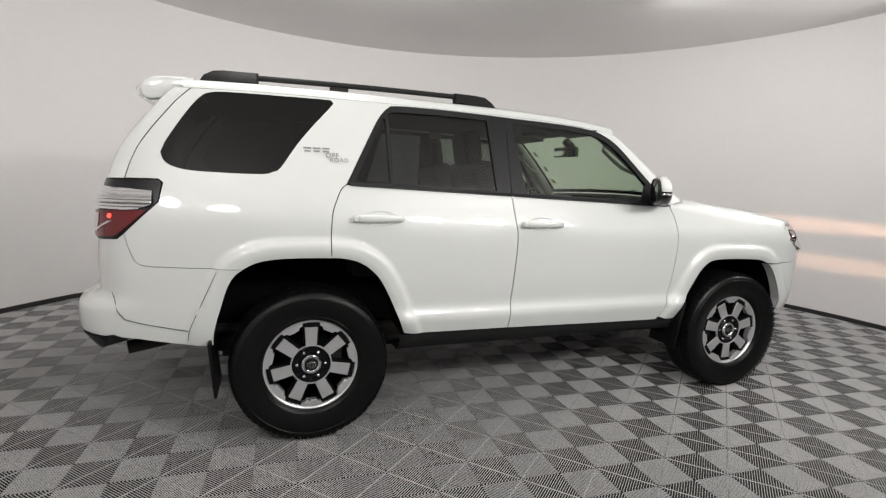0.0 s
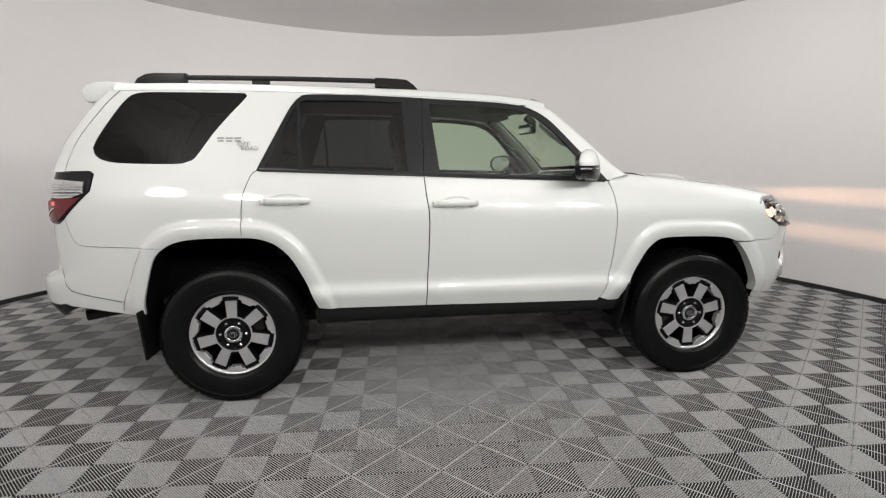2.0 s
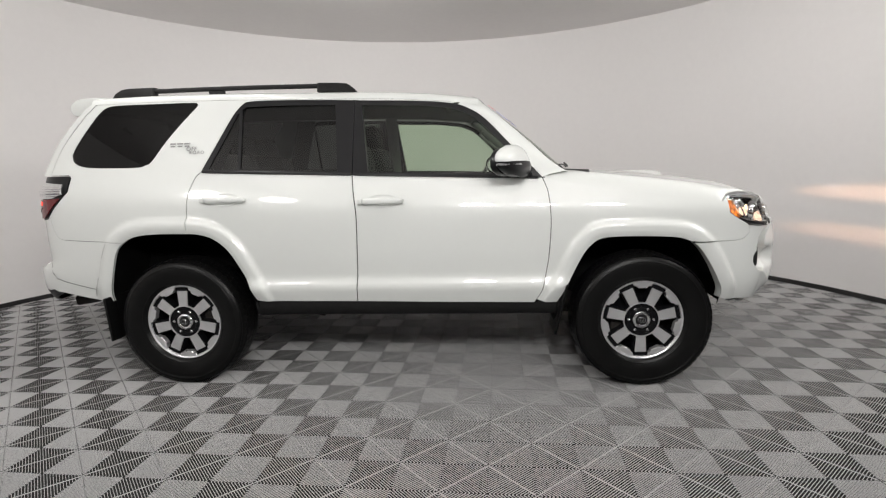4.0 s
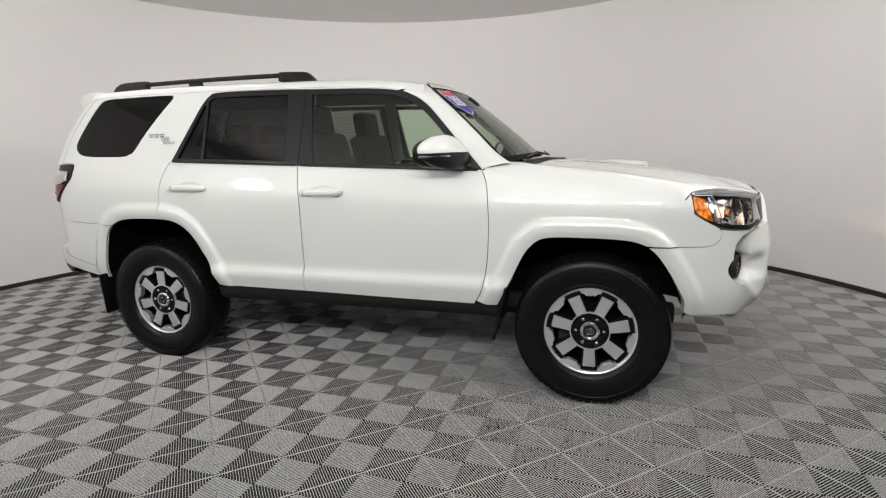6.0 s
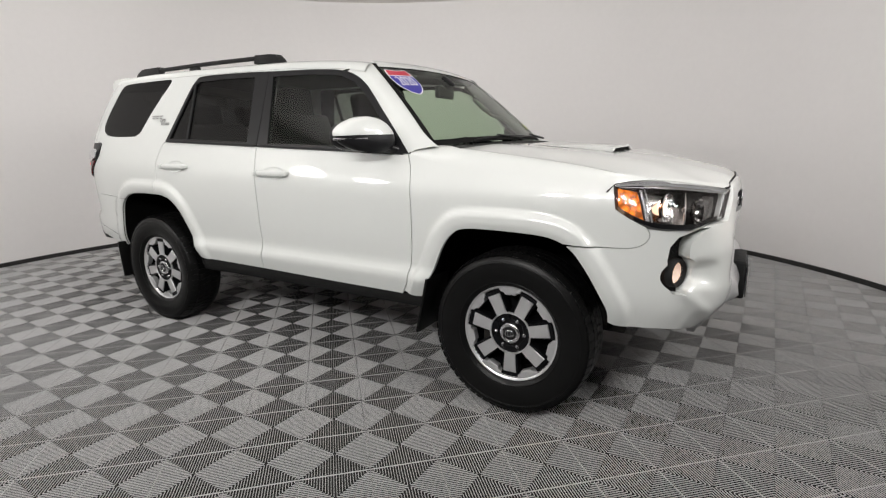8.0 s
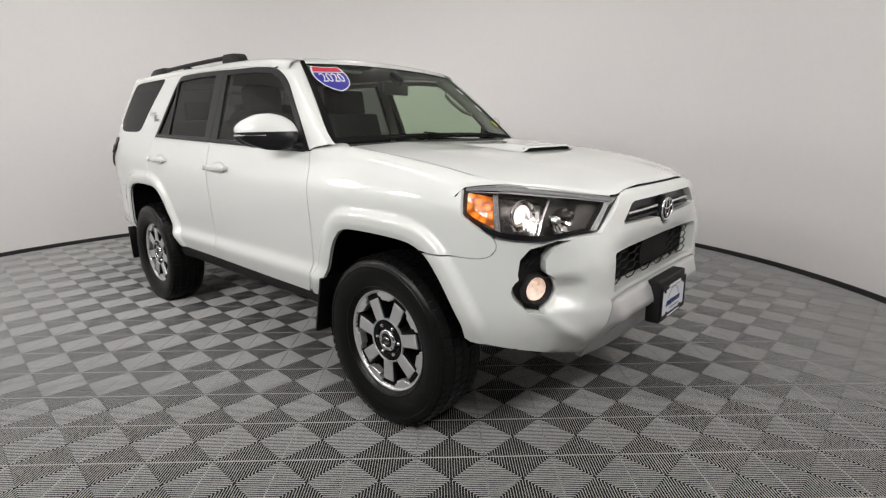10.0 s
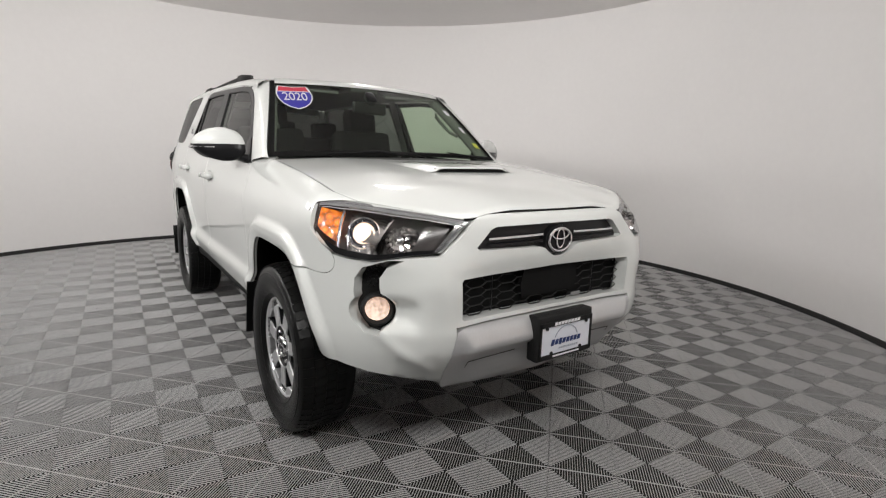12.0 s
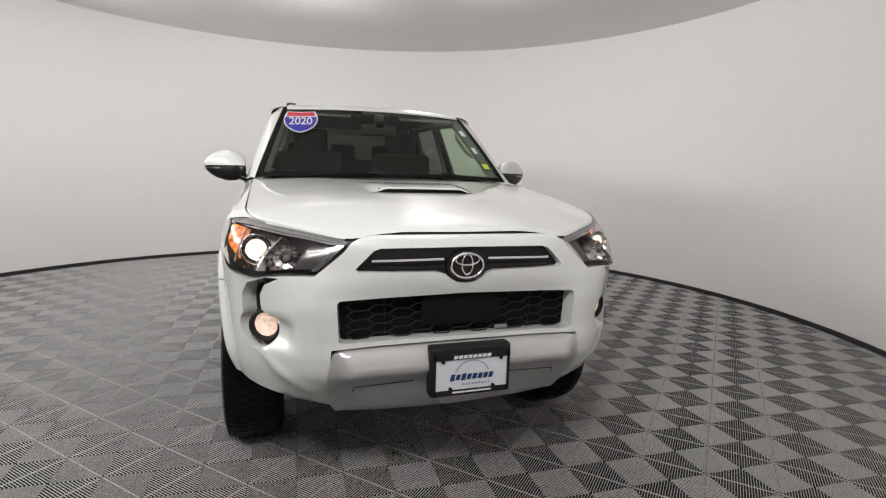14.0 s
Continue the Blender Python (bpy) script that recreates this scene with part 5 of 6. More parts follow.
for sg in (-1, 1):
    lamp = new("tail_lamp")
    lamp.parent = car
    tagged(lamp, "clear and red wrap-around tail lamp")
    tl = [(s_x(-2.064), 1.316), (s_x(-2.049), 1.300), (s_x(-2.062), 1.216), (s_x(-2.170), 1.105), (s_x(-2.238), 1.048), (s_rear(0.74), 1.035), (s_rear(0.66), 1.05), (s_rear(0.615), 1.30), (s_rear(0.66), 1.316)]
    piece("lamp_body", *flipped(*panel(tl, lift=0.006, step=0.03, rim=0.03), sg), TRIM, lamp, "black lamp border")
    cl = [(s_x(-2.085), 1.265), (s_x(-2.083), 1.205), (s_x(-2.15), 1.182), (s_rear(0.72), 1.170), (s_rear(0.63), 1.170), (s_rear(0.63), 1.275), (s_rear(0.70), 1.282), (s_x(-2.2), 1.275)]

    def bulged(s, z, lift=0.0):
        z = np.atleast_1d(np.asarray(z, float))
        return skin(s, z, lift + 0.018 * np.clip(np.sin((z - 1.165) / 0.12 * math.pi), 0, 1) + 0.003 * np.cos(z * 420))

    piece("clear_band", *flipped(*panel(cl, lift=0.010, step=0.0045, rim=0.01, gap=0, surf=bulged), sg), CLEARLAMP, lamp, "ribbed clear lamp band")
    rd = [(s_x(-2.105), 1.180), (s_x(-2.185), 1.105), (s_x(-2.240), 1.060), (s_rear(0.75), 1.05), (s_rear(0.68), 1.06), (s_rear(0.65), 1.165), (s_rear(0.73), 1.165)]
    piece("red_lens", *flipped(*panel(rd, lift=0.014, step=0.03, rim=0.01, gap=0), sg), RED, lamp, "deep red lens")
    dot = [(s_x(-2.262) + 0.011 * math.cos(a), 1.150 + 0.011 * math.sin(a)) for a in np.linspace(0, 2 * math.pi, 12, endpoint=False)]
    piece("lit_diode", *flipped(*panel(dot, lift=0.017, step=0.01, rim=0.004, gap=0), sg), LITRED, lamp, "small lit red diode")
    stripe = [(s_x(-2.250), 1.128), (s_rear(0.785), 1.085), (s_rear(0.765), 1.085), (s_x(-2.268), 1.128)]
    piece("clear_stripe", *flipped(*panel(stripe, lift=0.017, step=0.02, rim=0.004, gap=0), sg), CLEARLAMP, lamp, "clear slanted lens stripe")
    pale = [(s_rear(0.79), 1.16), (s_rear(0.775), 1.075), (s_rear(0.70), 1.075), (s_rear(0.66), 1.16)]
    piece("pale_lens", *flipped(*panel(pale, lift=0.017, step=0.03, rim=0.006, gap=0), sg), CLEARLAMP, lamp)

# roof spoiler
SPOIL_END = [(-1.935, 1.806), (-2.03, 1.807), (-2.10, 1.800), (-2.150, 1.772), (-2.165, 1.738), (-2.140, 1.694), (-2.08, 1.696), (-1.99, 1.712)]
SPOIL_MID = [(-1.935, 1.830), (-2.06, 1.829), (-2.16, 1.820), (-2.25, 1.802), (-2.275, 1.778), (-2.24, 1.738), (-2.12, 1.735), (-1.99, 1.75)]
rows = []
for y in np.r_[-0.6302, -0.630, -0.629, -0.625, -0.616, -0.602, np.linspace(-0.58, 0.58, 25), 0.602, 0.616, 0.625, 0.629, 0.630, 0.6302]:
    k = min(1.0, abs(y) / 0.60)
    shrink = {0.630: 0.84, 0.629: 0.90, 0.625: 0.95, 0.616: 0.98, 0.602: 1.0}.get(round(abs(float(y)), 3), 1.0) if abs(y) < 0.6301 else 0.01
    sec = round_line([(a[0] * k * k + b[0] * (1 - k * k), a[1] * k * k + b[1] * (1 - k * k)) for a, b in zip(SPOIL_END, SPOIL_MID)], 3)
    cx, cz = sum(p[0] for p in sec) / len(sec), sum(p[1] for p in sec) / len(sec)
    rows.append([(cx + (px - cx) * shrink, y, cz + (pz - cz) * shrink) for px, pz in sec])
v, f = loft(rows, True)
piece("rear_spoiler", v, f, PAINT, car)

# ---- roof rails ----
for sg in (-1, 1):
    rail = new("roof_rail")
    rail.parent = car
    tagged(rail, "black raised roof rail")

    def cover(outline, w=0.036, y=0.535):
        n, rows = len(outline), []
        cx, cz = sum(p[0] for p in outline) / n, sum(p[1] for p in outline) / n
        for yy, k in ((-w, 0.90), (-w * 0.8, 0.97), (0, 1.0), (w * 0.8, 0.97), (w, 0.90)):
            rows.append([(cx + (px - cx) * k, sg * (y + yy - (pz - 1.82) * 0.25), cz + (pz - cz) * k) for px, pz in outline])
        v, f = loft(rows, True)
        f += [tuple(range(n)), tuple(range(len(v) - n, len(v)))]
        return v, f

    piece("end_cover", *cover(round_line([(-1.912, 1.806), (-1.895, 1.836), (-1.850, 1.861), (-1.800, 1.867), (-1.632, 1.868), (-1.632, 1.812)], 1)), PLASTIC, rail)
    piece("end_cover", *cover(round_line([(-0.555, 1.800), (-0.555, 1.857), (-0.420, 1.852), (-0.362, 1.846), (-0.320, 1.815), (-0.290, 1.783)], 1)), PLASTIC, rail)
    rows = []
    for x in np.linspace(-1.64, -0.545, 24):
        zc = 1.8455 + (-0.006) * (x + 1.64) / 1.1 + 0.004 * math.sin((x + 1.64) / 1.095 * math.pi)
        rows.append([(x, sg * (0.530 + 0.016 * math.cos(a)), zc + 0.0145 * math.sin(a)) for a in np.linspace(0, 2 * math.pi, 10, endpoint=False)])
    piece("rail_bar", *loft(rows, True), PLASTIC, rail)
    part("rail_foot", box((0.10, 0.03, 0.03), (-1.22, sg * 0.532, 1.818), 0.006), PLASTIC, rail)

# ---- door mirrors ----
for sg in (-1, 1):
    mir = new("door_mirror")
    mir.parent = car
    tagged(mir, "white capped door mirror with a black base")

    def shell(z_low, z_high, grow, n=20, m=9):
        """Part of a rounded mirror body between two heights."""
        rows = []
        for j in range(m):
            k = z_low + (z_high - z_low) * j / (m - 1)
            h = (k - 1.325) / 0.097
            r = max(0.04, 1 - abs(h) ** 3.0) ** 0.45
            row = []
            for i in range(n):
                a = 2 * math.pi * i / n
                ca, sa = math.cos(a), math.sin(a)
                px = 0.640 + (0.056 * r + grow) * abs(ca) ** 0.75 * (1 if ca > 0 else -1) + 0.020 * (1 - h) * 0.5
                py = 0.955 + (0.122 * r + grow) * abs(sa) ** 0.8 * (1 if sa > 0 else -1) + 0.010 * h
                outer = max(0.0, (py - 0.935) / 0.14)
                inner = max(0.0, (0.955 - py) / 0.122)
                z = 1.325 + (k - 1.325) * ((1 - 0.42 * outer * outer) if k > 1.325 else (1 - 0.46 * outer - 0.15 * inner))
                row.append((px - 0.62 * (py - 0.955) - 0.30 * inner * max(0.0, k - 1.325), py, z))
            rows.append(row)
        v, f = loft(rows, True)
        f += [tuple(range(n)), tuple(range(len(v) - n, len(v)))]
        return v, f

    piece("mirror_cap", *flipped(*shell(1.331, 1.4195, 0.002), sg), PAINT, mir)
    piece("mirror_lower", *flipped(*shell(1.236, 1.329, 0.0), sg), TRIM, mir, "gloss black lower mirror housing")
    rows = []
    for a in np.linspace(radians(128), radians(12), 16):
        px, py = 0.646 + 0.060 * math.cos(a) - 0.078 * math.sin(a), 0.955 + 0.126 * math.sin(a)
        rows.append([(px, py, 1.318), (px + 0.004 * math.cos(a), py + 0.005 * math.sin(a), 1.313), (px, py, 1.306)])
    piece("bright_strip", *flipped(*loft(rows), sg), CHROME, mir, "chrome indicator strip")
    foot = [(0.735, 0.79, 1.245, 0.055), (0.715, 0.84, 1.258, 0.045), (0.690, 0.88, 1.272, 0.040), (0.672, 0.92, 1.28, 0.040)]
    rows = [[(x + r * math.cos(a), y, z + 0.55 * r * math.sin(a)) for a in np.linspace(0, 2 * math.pi, 12, endpoint=False)] for x, y, z, r in foot]
    piece("mirror_foot", *flipped(*loft(rows, True), sg), TRIM, mir)
    rows = []
    for px, gy, gz in ((0.620, 0.106, 0.074), (0.598, 0.111, 0.079), (0.586, 0.109, 0.077), (0.583, 0.104, 0.072), (0.588, 0.098, 0.067)):
        ring = []
        for a in np.linspace(0, 2 * math.pi, 28, endpoint=False):
            ca, sa = math.cos(a), math.sin(a)
            dy, dz = gy * abs(ca) ** 0.6 * (1 if ca > 0 else -1), gz * abs(sa) ** 0.6 * (1 if sa > 0 else -1)
            ring.append((px - 0.62 * dy, 0.955 + dy, 1.327 + dz * (1 - 0.40 * max(0.0, dy / 0.12) ** 2)))
        rows.append(ring)
    piece("mirror_bezel", *flipped(*loft(rows, True), sg), TRIM, mir, "black mirror bezel")
    v, f = loft([[(0.586 + 0.006 * (u * u + w * w) - 0.062 * u, 0.955 + 0.100 * u, 1.327 + 0.062 * w * (1 - 0.35 * max(0.0, u) ** 2)) for u in (-1, -0.5, 0, 0.5, 1)] for w in (-1, -0.5, 0, 0.5, 1)])
    piece("mirror_glass", *flipped(v, f, sg), CHROME, mir, "mirror glass")
    # black corner sail of the door
    tri = [(0.60, 1.262), (0.66, 1.375), (0.70, 1.366), (0.80, 1.252), (0.80, 1.243)]
    piece("mirror_sail", *flipped(*panel(xz(tri), lift=0.006, step=0.03, rim=0.012, gap=0), sg), TRIM, mir)

# ---- windscreen things ----
for u0, u1, lift in ((-0.62, 0.10, 0.0), (0.02, 0.86, 0.0)):
    pts = [screen(u0 + (u1 - u0) * k, 0.004 + 0.022 * math.sin(k * math.pi * 0.8)) + Vector((0.018, 0, 0.012)) for k in np.linspace(0, 1, 10)]
    wiper = piece("wiper", *tube([tuple(p) for p in pts], 0.0048, 6), TRIM, car, "black wiper")
    piece("wiper_arm", *tube([tuple(pts[4] + Vector((0.008, 0, 0.012))), tuple(screen(u1 * 0.8 + u0 * 0.2, 0.0) + Vector((0.06, 0, 0.012)))], [0.0045, 0.007], 6), TRIM, wiper)
cs = screen(-0.78, 0.735)
du = (screen(-0.70, 0.735) - screen(-0.86, 0.735)).normalized()
dv = (screen(-0.78, 0.80) - screen(-0.78, 0.67)).normalized()
dn = du.cross(dv).normalized()
dv = dn.cross(du)
stick_m = Matrix(((du.x, dv.x, dn.x, cs.x + dn.x * 0.009), (du.y, dv.y, dn.y, cs.y + dn.y * 0.009), (du.z, dv.z, dn.z, cs.z + dn.z * 0.009), (0, 0, 0, 1)))
sticker = new("year_sticker")
sticker.parent = windscreen
tagged(sticker, "red, white and blue shield sticker")


def shield(k):
    pts = [(-0.085, 0.072), (0.0, 0.066), (0.085, 0.072), (0.098, 0.050), (0.106, 0.020), (0.100, -0.010), (0.080, -0.038), (0.045, -0.060), (0.0, -0.074), (-0.045, -0.060), (-0.080, -0.038), (-0.100, -0.010), (-0.106, 0.020), (-0.098, 0.050)]
    return [(x * k, y * k * 1.62) for x, y in pts]


flat_part("sticker_border", shield(1.0), WHITEINK, sticker, stick_m, 0.0)
blue = [p for p in shield(0.93) if p[1] < 0.052]
flat_part("sticker_blue", [(0.093, 0.053)] + blue + [(-0.093, 0.053)], STICKBLUE, sticker, stick_m, 0.0012)
flat_part("sticker_red", [(-0.079, 0.108), (0.0, 0.100), (0.079, 0.108), (0.091, 0.062), (-0.091, 0.062)], STICKRED, sticker, stick_m, 0.0012)
words("sticker_year", "2020", 0.076, stick_m @ Matrix.Translation((0, 0.0, 0.003)) @ Matrix.Diagonal((1, 1.5, 1, 1)), WHITEINK, sticker, 0.0008, 0.95)
for u, v0, mat, w, h in ((0.880, 0.70, WHITEINK, 0.034, 0.060), (0.885, 0.43, WHITEINK, 0.030, 0.060), (0.895, 0.20, YELLOW, 0.045, 0.050)):
    c = screen(u, v0) + Vector((0.004, 0, 0.004))
    a, b = (screen(u + 0.02, v0) - screen(u - 0.02, v0)).normalized(), (screen(u, v0 + 0.05) - screen(u, v0 - 0.05)).normalized()
    n = a.cross(b).normalized()
    m = Matrix(((a.x, b.x, n.x, c.x), (a.y, b.y, n.y, c.y), (a.z, b.z, n.z, c.z), (0, 0, 0, 1)))
    flat_part("inspection_sticker", rect(0, 0, w, h), mat, windscreen, m)

# badge on the quarter panel: plain strokes and two small words
for sg in (-1, 1):
    bx, bz = -1.362, 1.482
    o, ex, ez = (Vector(skin(s_x(x), z, 0.003)[0]) for x, z in ((bx, bz), (bx + 0.02, bz), (bx, bz + 0.02)))
    right, up = (ex - o).normalized() * -sg, (ez - o).normalized()
    right.y, up.y, o.y = right.y * sg, up.y * sg, o.y * sg
    right = Vector((-sg, 0, 0)) if abs(right.y) < 0.05 else right
    n = right.cross(up).normalized()
    m = Matrix(((right.x, up.x, n.x, o.x), (right.y, up.y, n.y, o.y), (right.z, up.z, n.z, o.z), (0, 0, 0, 1)))
    badge = new("side_badge")
    badge.parent = car
    tagged(badge, "small grey outlined side badge")
    k = 1 if sg < 0 else -1
    for cx, cy, w, h in ((-0.043, 0.010, 0.038, 0.009), (-0.043, -0.006, 0.030, 0.009), (0.002, 0.010, 0.038, 0.009), (0.002, -0.006, 0.030, 0.009), (0.047, 0.010, 0.038, 0.009), (0.047, -0.006, 0.030, 0.009)):
        flat_part("badge_stroke", rect(cx, cy, w, h), BADGE, badge, m)
    words("badge_word", "OFF", 0.036, m @ Matrix.Translation((0.078 if sg < 0 else 0.078, -0.026, 0.001)), BADGE, badge, 0.001, 1.1)
    words("badge_word", "ROAD", 0.030, m @ Matrix.Translation((0.112, -0.050, 0.001)), BADGE, badge, 0.001, 1.2)

# ---- cabin ----
cabin = new("cabin")
cabin.parent = car
part("cabin_floor", box((3.2, 0.98, 0.04), (-0.60, 0, 0.62), 0.01), CABIN, cabin)
for sg in (-1, 1):
    for name, x0, x1 in (("door_card", -0.25, 0.80), ("door_card", -1.18, -0.31), ("side_trim", -2.10, -1.22)):
        rows = []
        for x in np.linspace(x0, x1, 10):
            b = belt(x)
            y = float(skin(s_x(x), b)[0][1]) - 0.035
            rows.append([(x, sg * (y - 0.02), b - 0.004), (x, sg * (y - 0.05), b - 0.012), (x, sg * (y - 0.075), b - 0.10), (x, sg * (y - 0.06), max(b - 0.35, 0.97 if x < -0.85 else 0.0)), (x, sg * (y - 0.06), 0.965 if x < -0.85 else 0.62)])
        piece(name, *loft(rows), CABIN, cabin, "dark grey door trim")
    # pillars seen from inside
    for x, w in ((-0.31, 0.10), (-1.24, 0.16)):
        rows = []
        for z in np.linspace(1.25, 1.74, 6):
            y = float(skin(s_x(x), z)[0][1]) - 0.045
            k = (z - 1.25) / 0.49
            xc = x + (0.02 if w < 0.12 else 0.02 + 0.18 * k)
            rows.append([(xc - w / 2, sg * y, z), (xc, sg * (y - 0.02), z), (xc + w / 2, sg * y, z)])
        piece("pillar_trim", *loft(rows), LINING if w < 0.12 else CABIN, cabin)
    piece("pillar_trim", *tube([tuple(screen(sg * 0.97, k) - Vector((0.05, 0, 0.02))) for k in np.linspace(0.02, 0.98, 8)], 0.036, 8), LINING, cabin)
    piece("grab_handle", *tube([tuple(screen(sg * 0.90, k) + Vector((-0.10 + dx, 0, -0.03))) for k, dx in ((0.42, 0.03), (0.48, -0.02), (0.62, -0.03), (0.74, -0.02), (0.80, 0.03))], 0.012, 8), LINING, cabin, "light grey pillar grab handle")


def front_seat(y):
    s = new("front_seat")
    s.parent = cabin
    part("cushion", box((0.52, 0.52, 0.16), (0.02, y, 0.86), 0.05, segments=3), SEAT, s)
    part("backrest", box((0.14, 0.50, 0.62), (-0.31, y, 1.17), 0.055, Matrix.Rotation(radians(-14), 4, "Y"), 3), SEAT, s)
    part("headrest", box((0.11, 0.27, 0.20), (-0.40, y, 1.555), 0.045, Matrix.Rotation(radians(-8), 4, "Y"), 3), SEAT, s)
    for d in (-0.06, 0.06):
        piece("headrest_post", *tube([(-0.385, y + d, 1.40), (-0.397, y + d, 1.50)], 0.006, 6), TRIM, s)


front_seat(-0.38)
front_seat(0.38)
bench = new("rear_bench")
bench.parent = cabin
part("cushion", box((0.50, 1.36, 0.16), (-0.92, 0, 0.88), 0.05, segments=3), SEAT, bench)
for y, w in ((-0.40, 0.54), (0.18, 0.54), (0.56, 0.22)):
    part("backrest", box((0.14, w, 0.56), (-1.20, y, 1.16), 0.045, Matrix.Rotation(radians(-18), 4, "Y"), 3), SEAT, bench)
for y in (-0.42, 0.0, 0.42):
    part("headrest", box((0.10, 0.25, 0.17), (-1.32, y, 1.50), 0.04, Matrix.Rotation(radians(-10), 4, "Y"), 3), SEAT, bench)
part("load_cover", box((0.62, 1.30, 0.02), (-1.72, 0, 1.20), 0.005), CABIN, cabin)
# dashboard
rows = []
for y in np.linspace(-0.74, 0.74, 21):
    hump = 0.035 * math.exp(-(((y - 0.38) / 0.17) ** 2))
    rows.append([(0.98 - 0.06 * abs(y), y, 1.235), (0.86, y, 1.232 + hump * 0.3), (0.72, y, 1.215 + hump), (0.63, y, 1.18 + hump), (0.60, y, 1.10), (0.64, y, 0.95), (0.70, y, 0.72)])
piece("dashboard", *loft(rows), CABIN, cabin, "dark grey dashboard")
part("centre_console", box((0.80, 0.24, 0.28), (0.25, 0, 0.78), 0.04), CABIN, cabin)
part("centre_screen", box((0.03, 0.26, 0.17), (0.61, 0, 1.13), 0.01), TRIM, cabin)
steer = new("steering_wheel")
steer.parent = cabin
sm = Matrix.Translation((0.44, 0.38, 1.13)) @ Matrix.Rotation(radians(-66), 4, "Y")
rows = []
for k in range(36):
    a = 2 * math.pi * k / 36
    rows.append([sm @ Vector(((0.182 + 0.015 * math.cos(b)) * math.cos(a), (0.182 + 0.015 * math.cos(b)) * math.sin(a), 0.015 * math.sin(b))) for b in np.linspace(0, 2 * math.pi, 8, endpoint=False)])
piece("wheel_rim", *loft(rows + rows[:1], True), TRIM, steer)
bm = box((0.15, 0.17, 0.05), (0, 0, -0.02), 0.02)
bm.transform(sm)
part("airbag_pad", bm, CABIN, steer)
for a in (0, 90, 270):
    v, f = tube([(0.05 * math.cos(radians(a)), 0.05 * math.sin(radians(a)), -0.02), (0.178 * math.cos(radians(a)), 0.178 * math.sin(radians(a)), 0)], 0.016, 6)
    piece("wheel_spoke", [sm @ Vector(p) for p in v], f, CHROME if a else CABIN, steer)
rear_view = new("rear_view_mirror")
rear_view.parent = cabin
part("mirror_housing", box((0.035, 0.25, 0.075), (0.560, 0.0, 1.590), 0.012, Matrix.Rotation(radians(8), 4, "Z")), TRIM, rear_view)
part("mirror_face", box((0.004, 0.225, 0.058), (0.541, -0.003, 1.590), 0.001, Matrix.Rotation(radians(8), 4, "Z")), CHROME, rear_view)
part("mirror_mount", box((0.09, 0.06, 0.05), (0.580, 0.0, 1.650), 0.015, Matrix.Rotation(radians(40), 4, "Y")), TRIM, rear_view)
part("overhead_console", box((0.26, 0.20, 0.035), (0.36, 0, 1.715), 0.012), LINING, cabin)
for y in (-0.37, 0.37):
    part("sun_visor", box((0.15, 0.40, 0.018), (0.39, y, 1.705), 0.006, Matrix.Rotation(radians(18), 4, "Y")), LINING, cabin)

# ---- ribbed floor tiles ----
SIDE = 0.2805
TURN = radians(45 - 2.2)
ORIGIN = Vector((0.482, -1.743))
A1, B1 = Vector((math.cos(TURN), math.sin(TURN))), Vector((-math.sin(TURN), math.cos(TURN)))
RIBS, TALL = 26, 0.0032


def tile_bars():
    """Bars of one tile in its own plane: (centre line from, to, half width)."""
    out = []
    pitch = SIDE / RIBS
    for k in range(RIBS):
        c = (k + 0.5) * pitch
        reach = min(c, SIDE - c)
        if reach < 0.008:
            continue
        for lo, hi in ((0.003, reach - 0.001), (SIDE - reach + 0.001, SIDE - 0.003)):
            out.append(((lo, c), (hi, c), pitch * 0.08))
            out.append(((c, lo), (c, hi), pitch * 0.08))
    e = 0.0016
    for a, b in (((0.0008, e), (SIDE - 0.0008, e)), ((0.0008, SIDE - e), (SIDE - 0.0008, SIDE - e)), ((e, 0.006), (e, SIDE - 0.006)), ((SIDE - e, 0.006), (SIDE - e, SIDE - 0.006))):
        out.append((a, b, 0.0006))
    return out


BARS = tile_bars()


def bar_mesh(a, b, w, z1):
    dx, dy = b[0] - a[0], b[1] - a[1]
    size = math.hypot(dx, dy)
    ox, oy = -dy / size, dx / size
    v = []
    for p in (a, b):
        for off, z in ((-w * 1.05, 0.0), (-w, z1), (w, z1), (w * 1.05, 0.0)):
            v.append((p[0] + ox * off, p[1] + oy * off, z))
    return v, [(0, 4, 5, 1), (1, 5, 6, 2), (2, 6, 7, 3)]


tile_v, tile_f = [], []
for a, b, w in BARS:
    v, f = bar_mesh(a, b, w, TALL if w > 0.0007 else TALL - 0.0012)
    k = len(tile_v)
    tile_v += v
    tile_f += [tuple(i + k for i in face) for face in f]
tile_mesh = mesh("floor_tile", tile_v, tile_f, TILE, smooth=False)

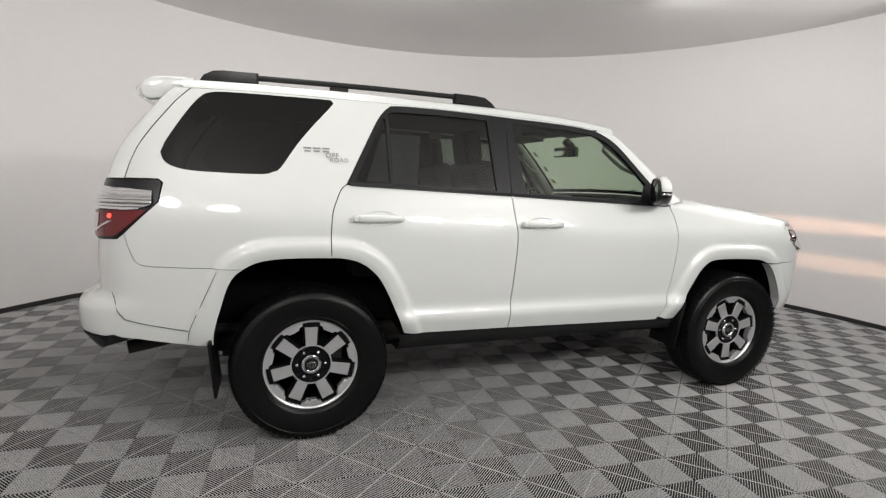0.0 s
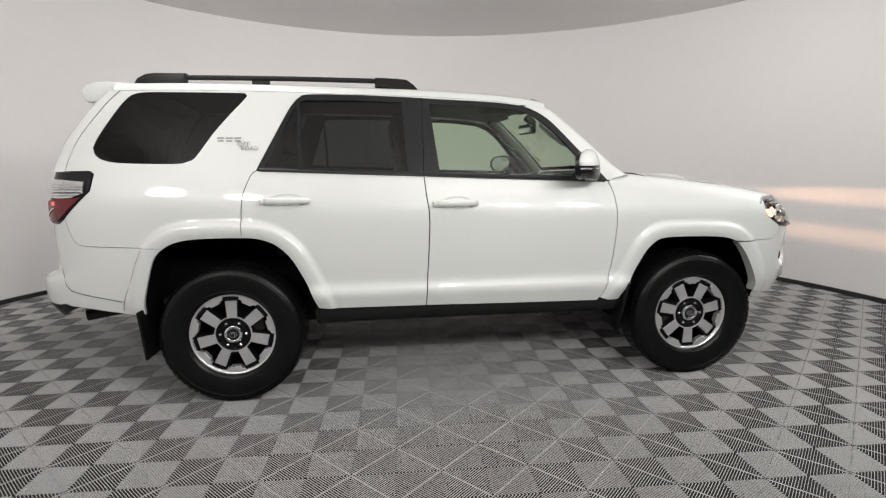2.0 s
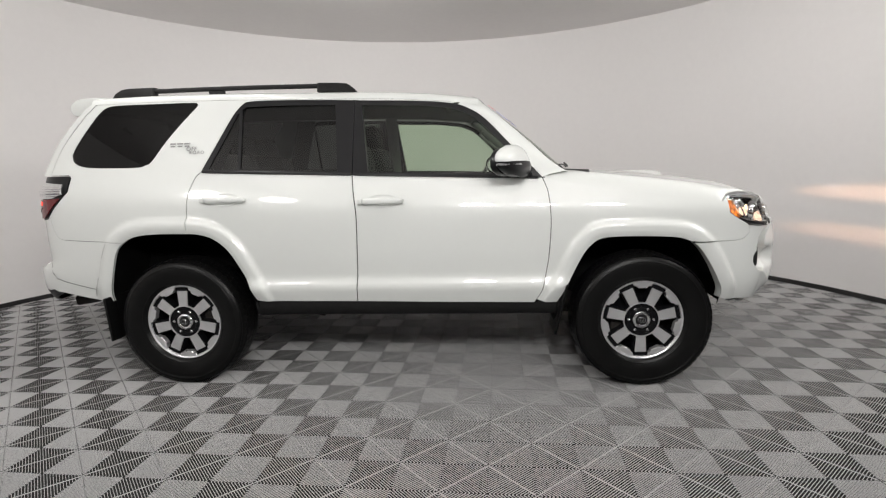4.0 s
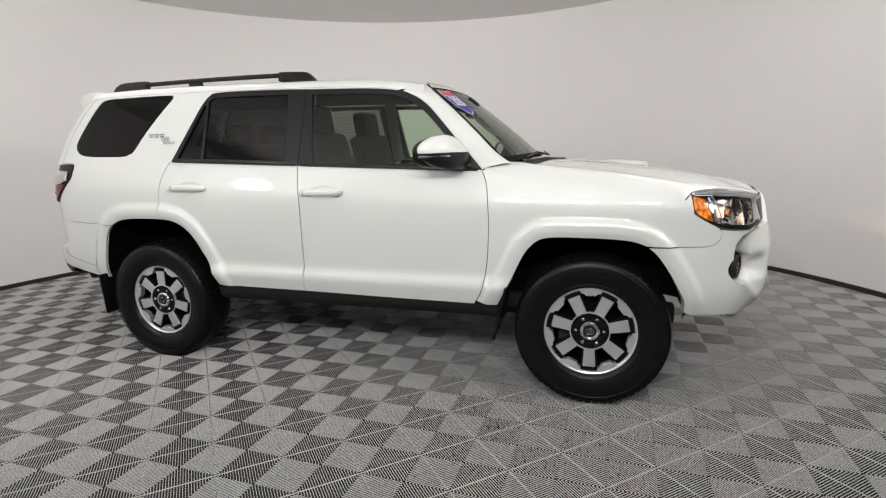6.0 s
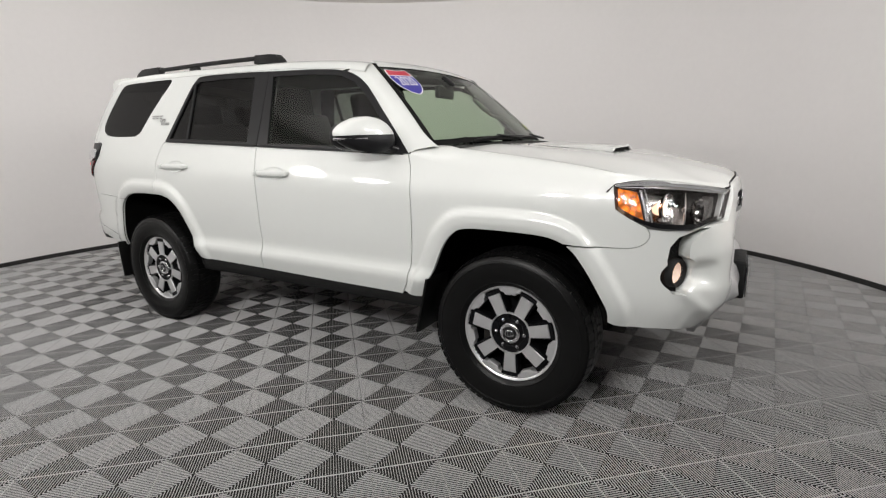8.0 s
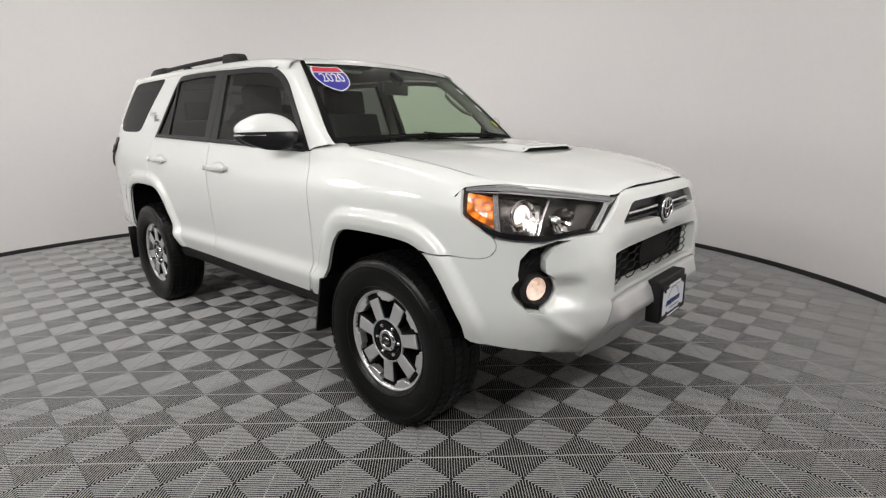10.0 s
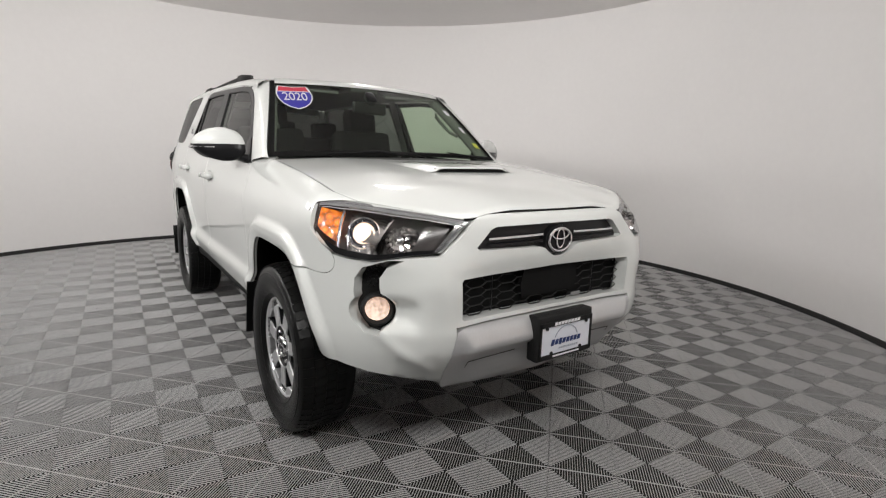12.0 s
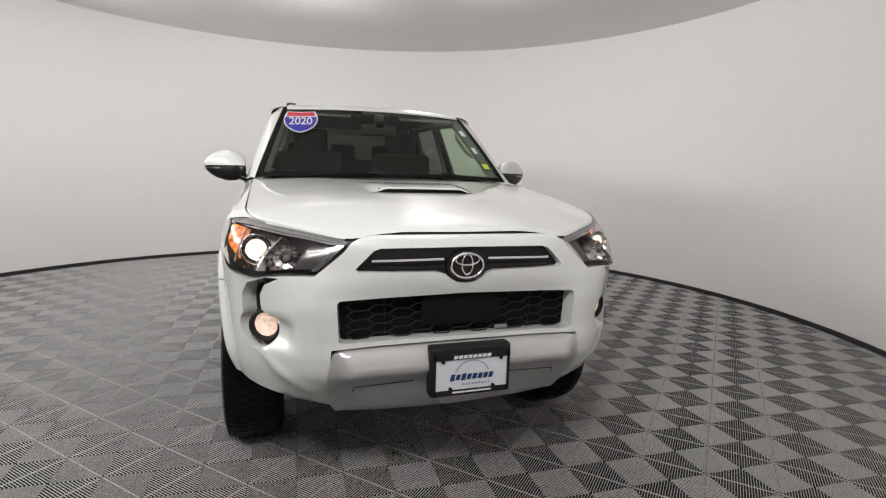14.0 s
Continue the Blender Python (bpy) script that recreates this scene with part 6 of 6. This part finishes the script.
floor = piece("floor", [(ROOM.x + (RADIUS + 0.1) * math.cos(a), ROOM.y + (RADIUS + 0.1) * math.sin(a), -0.0047) for a in np.linspace(0, 2 * math.pi, 128, endpoint=False)]
              + [(ROOM.x + (RADIUS + 0.1) * math.cos(a), ROOM.y + (RADIUS + 0.1) * math.sin(a), -0.10) for a in np.linspace(0, 2 * math.pi, 128, endpoint=False)],
              [tuple(range(128)), tuple(range(255, 127, -1))] + [(k, 128 + k, 128 + (k + 1) % 128, (k + 1) % 128) for k in range(128)], UNDER, smooth=False)
tagged(floor, "grey interlocking ribbed plastic tile floor over dark ground", "floor", kind="structure")

spots = []
for i in range(-30, 31):
    for j in range(-30, 31):
        corner = ORIGIN + A1 * (i * SIDE) + B1 * (j * SIDE)
        mid = corner + (A1 + B1) * (SIDE / 2)
        r = (mid - ROOM.xy).length
        if r < RADIUS + 0.2:
            # walked-past ground lies on the car's right and ahead of it
            near = min((mid - Vector((x, y))).length for x, y in ((-1.0, -2.4), (0.0, -2.5), (1.2, -2.3), (2.3, -1.6), (2.9, -0.6)))
            spots.append((r > RADIUS - 0.22, near, corner))
spots.sort(key=lambda q: (q[0], q[1]))
single = [q for q in spots if not q[0]][:300]
rest_v, rest_f = [], []
for k, (edge, near, c) in enumerate(single):
    ob = new("floor_tile", tile_mesh)
    ob.parent = floor
    ob.matrix_basis = Matrix.Translation((c.x, c.y, -TALL)) @ Matrix.Rotation(TURN, 4, "Z")
taken = {id(q[2]) for q in single}
limit = RADIUS - 0.004
for edge, near, c in spots:
    if id(c) in taken:
        continue
    for a, b, w in BARS:
        p, q = c + A1 * a[0] + B1 * a[1], c + A1 * b[0] + B1 * b[1]
        if edge:
            d, o = q - p, p - ROOM.xy
            aa, bb, cc = d.dot(d), o.dot(d), o.dot(o) - limit**2
            disc = bb * bb - aa * cc
            if disc <= 0:
                continue
            t0, t1 = max(0.0, (-bb - math.sqrt(disc)) / aa), min(1.0, (-bb + math.sqrt(disc)) / aa)
            if t1 - t0 < 0.03:
                continue
            p, q = p + d * t0, p + d * t1
        v, f = bar_mesh((p.x, p.y), (q.x, q.y), w, TALL if w > 0.0007 else TALL - 0.0012)
        k = len(rest_v)
        rest_v += [(x, y, z - TALL) for x, y, z in v]
        rest_f += [tuple(i + k for i in face) for face in f]
rest = piece("outer_tiles", rest_v, rest_f, TILE, floor, "further grey ribbed floor tiles", smooth=False)
tagged(rest, kind="stuff")
